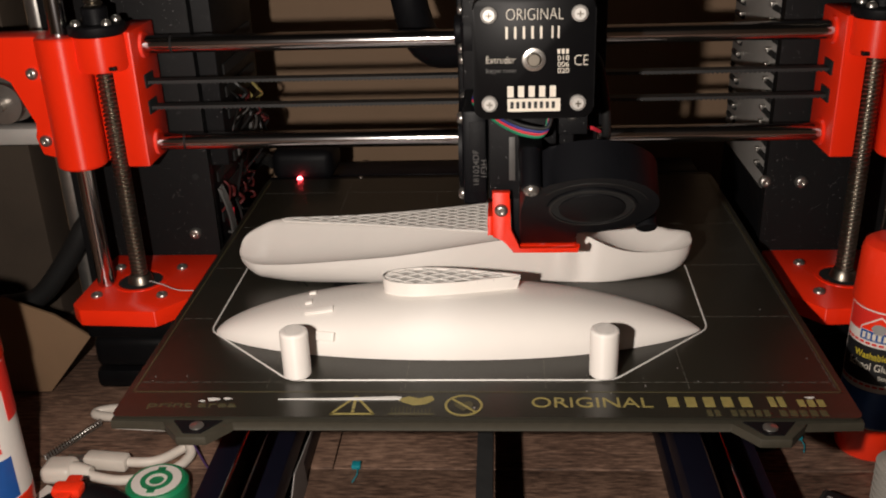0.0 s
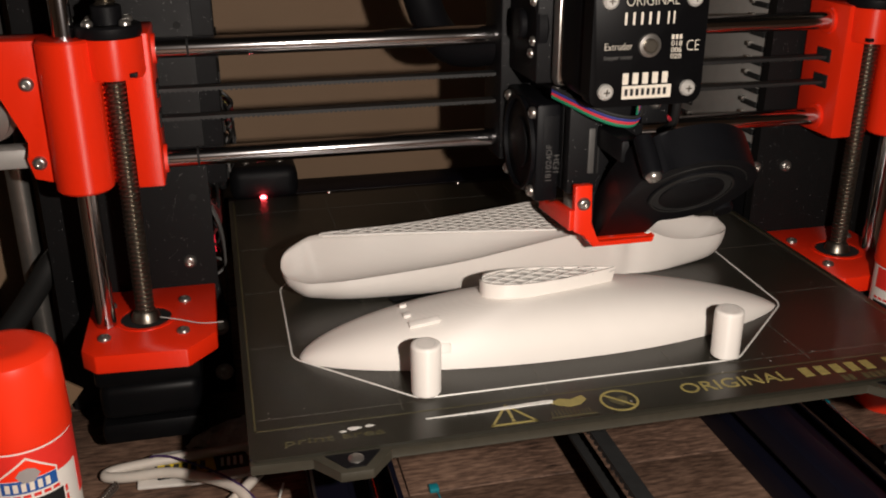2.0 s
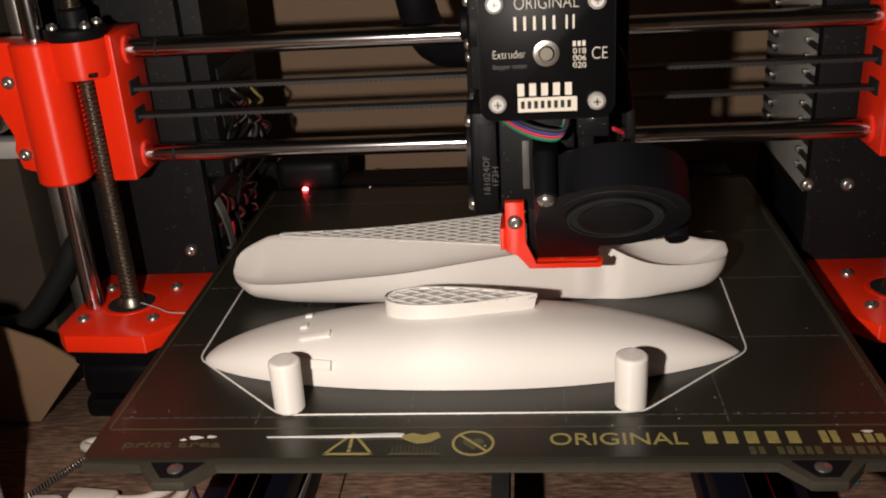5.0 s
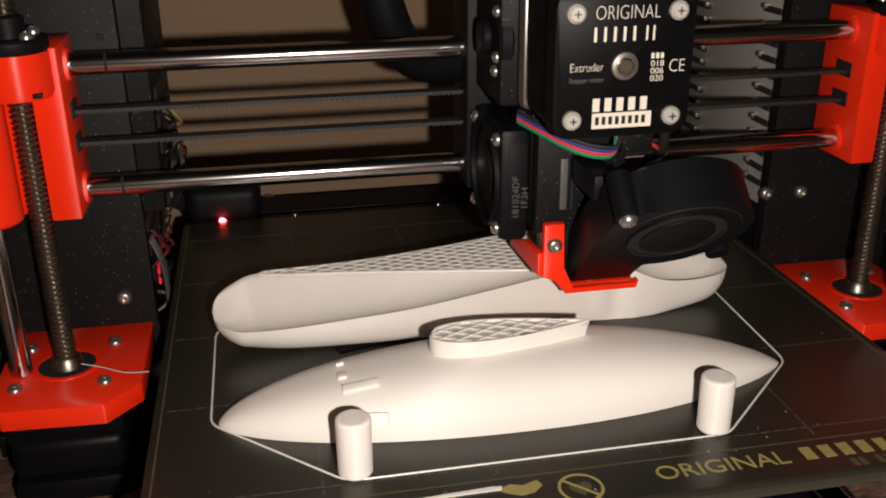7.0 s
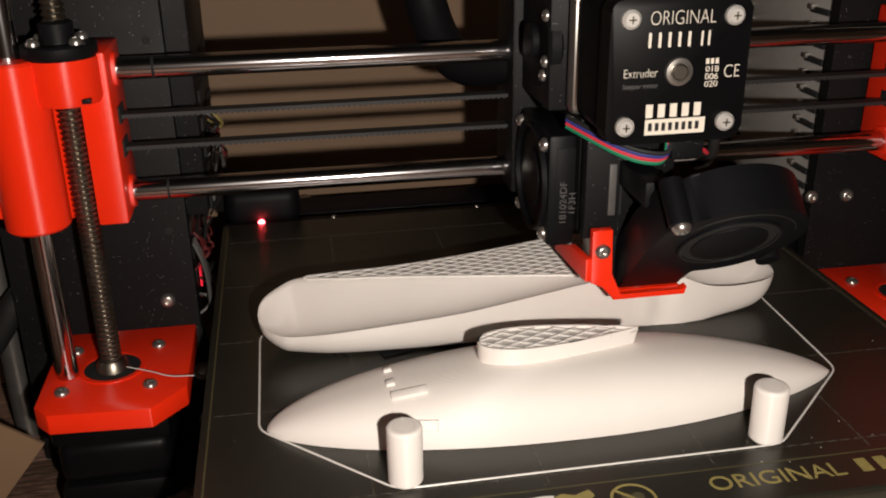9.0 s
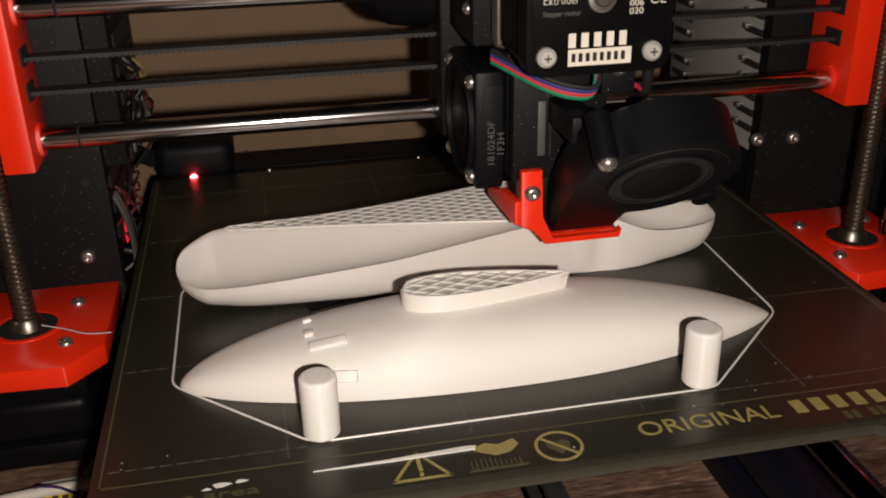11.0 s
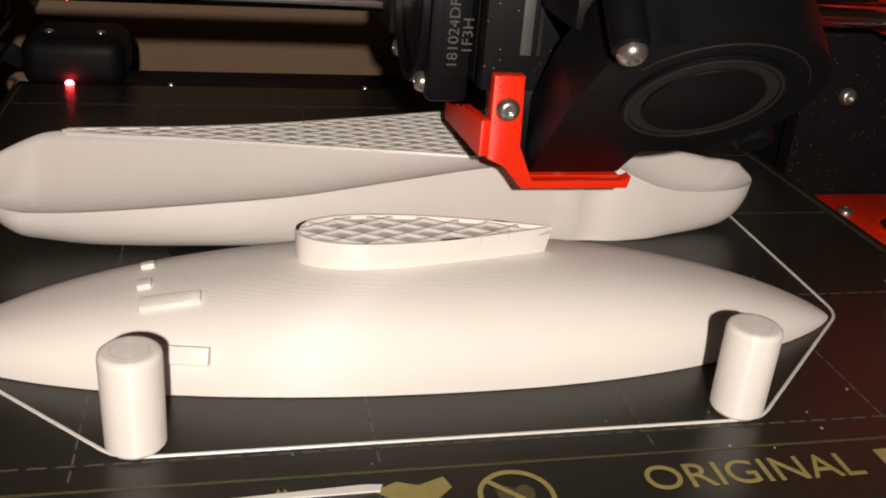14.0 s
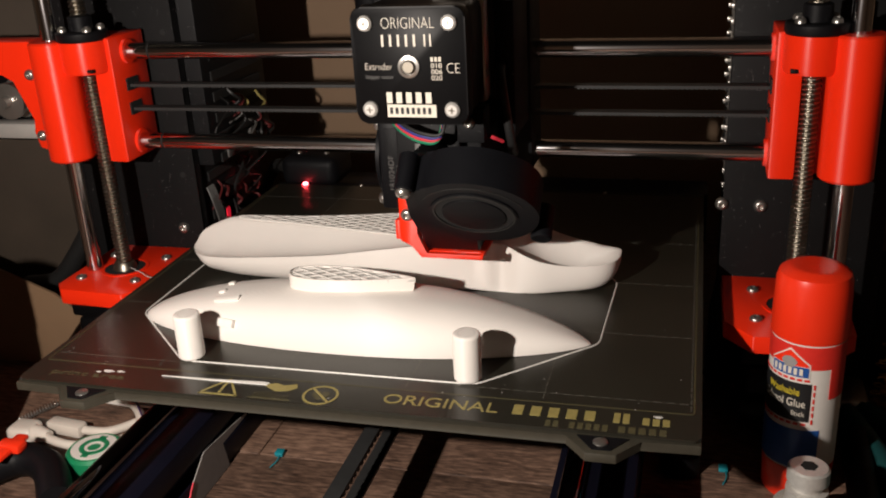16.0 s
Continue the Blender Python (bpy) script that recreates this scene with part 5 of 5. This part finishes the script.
bar_parts((bars(7, 0.0010, 0.016, Matrix.Translation((-0.1395, 0.0640, TABLE + 0.0048)) @ pose(0, 0, 0, 0, 0, 20), 0.0002, 0.3), bars(6, 0.0010, 0.014, Matrix.Translation((-0.1375, 0.0680, TABLE + 0.0048)) @ pose(0, 0, 0, 0, 0, 20), 0.0002, 0.3)), M_INK_GREY, packet, "small grey bar")

packet.location.y += 0.012

spring = thing("coil_spring", (-0.186, 0.03, TABLE), "thin steel coil spring lying on the table", "spring")
part("coil", tube([(-0.1955 + 0.000134 * k + 0.0012 * math.cos(k * 1.25), 0.011 + 0.00027 * k - 0.0009 * math.cos(k * 1.25), TABLE + 0.0022 + 0.0016 * math.sin(k * 1.25)) for k in range(110)], 0.0003, 5, 1), M_STEEL, spring)
single("purple_wire", tube([(-0.168, 0.0495, TABLE + 0.007), (-0.1642, 0.0481, TABLE + 0.008), (-0.1551, 0.0440, TABLE + 0.0075), (-0.1339, 0.0216, TABLE + 0.0088), (-0.120, 0.006, TABLE + 0.0012), (-0.1057, -0.01, TABLE + 0.0006)], 0.0005, 6), M_PURPLE, (-0.1339, 0.0216, TABLE), "thin purple wire across the white cable", "wire")
single("plastic_curl", tube([(-0.1149, 0.024, TABLE + 0.003), (-0.1175, 0.0148, TABLE + 0.001), (-0.1162, 0.006, TABLE + 0.0012), (-0.1190, -0.0005, TABLE + 0.0008), (-0.1172, -0.0032, TABLE + 0.0008), (-0.1138, -0.0012, TABLE + 0.0012), (-0.1150, 0.0030, TABLE + 0.0016), (-0.1180, 0.0020, TABLE + 0.0014)], 0.0005, 6), M_FILAMENT, (-0.117, 0.006, TABLE), "curled white plastic thread on the table", "plastic thread")

for x, y, k in ((-0.0553, 0.009, 0), (0.139, 0.032, 1)):
    single("plastic_scrap", merge(box(x - 0.0022, x + 0.0018, y - 0.002, y + 0.0022, TABLE, TABLE + 0.0022, 0.0006), tube([(x, y, TABLE + 0.001), (x + 0.001, y - 0.006, TABLE + 0.001), (x - 0.0005, y - 0.011, TABLE + 0.0005)], 0.0003, 5)), M_TEAL, (x, y, TABLE), "small teal plastic scrap on the table", "scrap", "teal scraps")

single("black_stopper", lathe((0.121, 0.029, TABLE), (0, 0, 1), [(0, 0.0075), (0.0008, 0.0082), (0.0095, 0.0080), (0.0105, 0.0070), (0.0105, 0.0058), (0.0065, 0.0055)], 32), M_BLACK, (0.121, 0.029, TABLE), "small black plastic stopper on the table", "stopper")
SX0, SY0 = 0.166, -0.014
sink = thing("metal_fitting", (SX0, SY0, TABLE), "turned aluminium fitting on a ribbed off-white plastic body", "metal fitting")
prof = [(0, 0.0120)]
for k in range(7):
    prof += [(0.0008 + 0.0033 * k, 0.0142), (0.0024 + 0.0033 * k, 0.0144), (0.0028 + 0.0033 * k, 0.0118), (0.0036 + 0.0033 * k, 0.0118)]
part("ribbed_body", lathe((SX0, SY0, TABLE), (0, 0, 1), prof + [(0.0238, 0.0105)], 36), M_RIB, sink, "off-white ribbed plastic body")
part("metal_top", lathe((SX0, SY0, TABLE + 0.0238), (0, 0, 1), [(0, 0.0088), (0.0004, 0.0094), (0.0075, 0.0094), (0.0082, 0.0070), (0.0115, 0.0070), (0.0122, 0.0094), (0.0178, 0.0092), (0.0186, 0.0082)], 40), M_HEAD, sink, "shiny turned aluminium")
part("bore", lathe((SX0, SY0, TABLE + 0.0423), (0, 0, 1), [(0, 0.0040), (0.0004, 0.0038), (0.0005, 0.0015)], 6), M_DARK, sink, "dark hexagon bore")

sink.scale = (0.8, 0.8, 0.86)

plier = thing("pliers", (0.21, 0.05, TABLE), "dark teal handled pliers lying on the table", "pliers")
part("handle", tube([(0.193, 0.078, TABLE + 0.006), (0.2, 0.05, TABLE + 0.006), (0.207, 0.015, TABLE + 0.006), (0.212, -0.03, TABLE + 0.006)], 0.005, 10), M_TEAL_DK, plier, "dark teal grip")
part("second_handle", tube([(0.2, 0.082, TABLE + 0.006), (0.216, 0.058, TABLE + 0.006), (0.226, 0.02, TABLE + 0.006), (0.23, -0.02, TABLE + 0.006)], 0.005, 10), M_TEAL_DK, plier, "dark teal grip")
part("jaw", box(0.189, 0.203, 0.08, 0.105, TABLE + 0.001, TABLE + 0.011, 0.002), M_STEEL, plier)

rng = random.Random(7)
wool = bmesh.new()
curls = []
for k in range(70):
    u = rng.uniform(-1, 1)
    cx, cy, cz = 0.2195 + 0.008 * u + rng.gauss(0, 0.0035), 0.103 + 0.016 * u + rng.gauss(0, 0.0035), TABLE + 0.004 + abs(rng.gauss(0.012, 0.009))
    a = rng.uniform(0, 6)
    curls.append(tube([(cx + 0.004 * math.cos(a + 1.3 * i), cy + 0.004 * math.sin(a + 1.3 * i), max(TABLE + 0.0006, cz + 0.0012 * i - 0.003)) for i in range(6)], 0.0004, 4, 4))
single("brass_wool", merge(*curls), M_BRASS, (0.2235, 0.098, TABLE), "tangled golden brass wire wool", "wire wool")
single("tool_tray", merge(box(0.208, 0.29, 0.115, 0.25, TABLE, TABLE + 0.02, 0.002), box(0.2, 0.215, 0.0, 0.09, TABLE, TABLE + 0.0006)), M_BLACK, (0.25, 0.18, TABLE), "dark low tray beside the printer", "tray")
single("marker_pen", rod((0.194, 0.06, TABLE + 0.0062), (0.189, -0.02, TABLE + 0.0062), 0.006, 24), M_BLACK, (0.19, 0.02, TABLE), "black marker lying on the table", "marker")
keys = thing("grey_keypad", (0.135, -0.03, TABLE), "dark grey device with a row of black keys on the table", "device")
KP = Matrix.Translation((0.1353, -0.0158, 0)) @ pose(0, 0, 0, 0, 0, -34.6)


def on_pad(bm):
    bmesh.ops.transform(bm, matrix=KP, verts=bm.verts)
    return bm


part("body", on_pad(box(-0.0012, 0.048, -0.042, 0.0025, TABLE, TABLE + 0.008, 0.0012)), M_KEYS, keys)
part("key_strip", on_pad(box(0.0005, 0.0225, -0.0062, 0.0012, TABLE + 0.0079, TABLE + 0.0084, 0.0002)), M_LABEL_K, keys, "glossy black key strip")
for k in range(5):
    part("key_mark", on_pad(box(0.0018 + 0.0042 * k, 0.0038 + 0.0042 * k, -0.0036, -0.0028, TABLE + 0.0084, TABLE + 0.0086)), M_PAPER, keys, "pale mark")
    for r in range(3):
        part("key", on_pad(box(0.0012 + 0.0042 * k, 0.0044 + 0.0042 * k, -0.0138 - 0.0075 * r, -0.0095 - 0.0075 * r, TABLE + 0.0079, TABLE + 0.0088, 0.0003)), M_KEYS, keys)
single("red_wire", tube([(0.128, 0.118, TABLE + 0.001), (0.1424, 0.105, TABLE + 0.001), (0.1597, 0.085, TABLE + 0.001), (0.18, 0.062, TABLE + 0.001), (0.205, 0.055, TABLE + 0.001)], 0.001, 6), M_TAPE, (0.16, 0.085, TABLE), "thin dark red wire lying on the table", "wire")

# a paper strip against the inner face of the west profile
strip = thing("paper_strip", (-0.0748, -0.02, TABLE), "creased grey-white paper strip with a pink edge beside the frame profile", "paper strip")
SIDE = Matrix.Translation((-0.0750, 0, 0)) @ Matrix(((0, 0, 1, 0), (1, 0, 0, 0), (0, 1, 0, 0), (0, 0, 0, 1)))
part("sheet", prism([(-0.044, TABLE + 0.0003), (-0.033, -0.0585), (-0.022, -0.051), (0.018, -0.0555), (0.018, -0.0568), (-0.006, -0.0570), (-0.003, TABLE + 0.0003)], SIDE, 0.0004), M_PAPER, strip)
part("edge", prism([(-0.0446, TABLE + 0.0003), (-0.0434, TABLE + 0.0003), (-0.0328, -0.0588), (-0.0336, -0.0584)], SIDE, 0.0006), M_WIRE_R, strip, "pink edge")

tool = thing("dark_tool", (-0.168, -0.03, TABLE), "black hand tool with an orange knob lying on the table", "tool")
part("grip", tube([(-0.178, -0.045, TABLE + 0.008), (-0.165, -0.028, TABLE + 0.009), (-0.148, -0.03, TABLE + 0.008), (-0.13, -0.05, TABLE + 0.007)], 0.0075, 12), M_BLACK, tool)
part("knob", merge(box(-0.170, -0.158, -0.034, -0.027, TABLE + 0.0155, TABLE + 0.020, 0.0015), box(-0.167, -0.161, -0.042, -0.022, TABLE + 0.0165, TABLE + 0.019, 0.001)), M_CAP, tool, "orange cross-shaped knob")
single("paper_scrap", plate([(-0.192, -0.026), (-0.177, -0.03), (-0.172, -0.012), (-0.187, -0.006)], TABLE + 0.0004, TABLE + 0.0012, 0.0002), M_LABEL_W, (-0.182, -0.02, TABLE), "torn white printed paper scrap on the table", "paper scrap")

box_ob = thing("cardboard_box", (-0.29, 0.2, TABLE), "dark board box with a tan cardboard flap beside the printer", "cardboard box")
part("box_side", prism([(-0.40, 0.13), (-0.245, 0.148), (-0.2452, 0.1755), (-0.40, 0.1755)], Matrix.Translation((0, 0, TABLE)), 0.26, 0.001), M_DARKBOX, box_ob, "dark brown board side")
part("flap", prism([(-0.33, TABLE + 0.0003), (-0.2180, TABLE + 0.0003), (-0.1937, -0.0405), (-0.2107, -0.0289), (-0.33, 0.015)], Matrix.Translation((0, 0.078, 0)) @ pose(0, 0, 0, 84, 0, 0), 0.0022, 0.0004), M_CARD, box_ob, "bent tan cardboard flap")
single("cardboard_sheet", box(-0.285, -0.2008, 0.178, 0.1815, TABLE + 0.0003, 0.19, 0.0005), M_WALL, (-0.24, 0.18, TABLE), "upright tan cardboard sheet behind the metal pole", "cardboard")
single("metal_pole", rod((-0.2165, 0.13, TABLE), (-0.2165, 0.13, 0.3), 0.0052, 24), M_STEEL, (-0.2165, 0.13, TABLE), "brushed metal upright pole", "pole")
single("black_cable", tube([(-0.262, 0.116, -0.045), (-0.24, 0.116, -0.04), (-0.2207, 0.116, -0.019), (-0.208, 0.116, -0.001), (-0.1994, 0.1185, 0.0105), (-0.193, 0.1225, 0.04)], 0.0056, 12), M_WIRE_K, (-0.23, 0.118, -0.022), "thick black cable hanging in a loop", "cable")
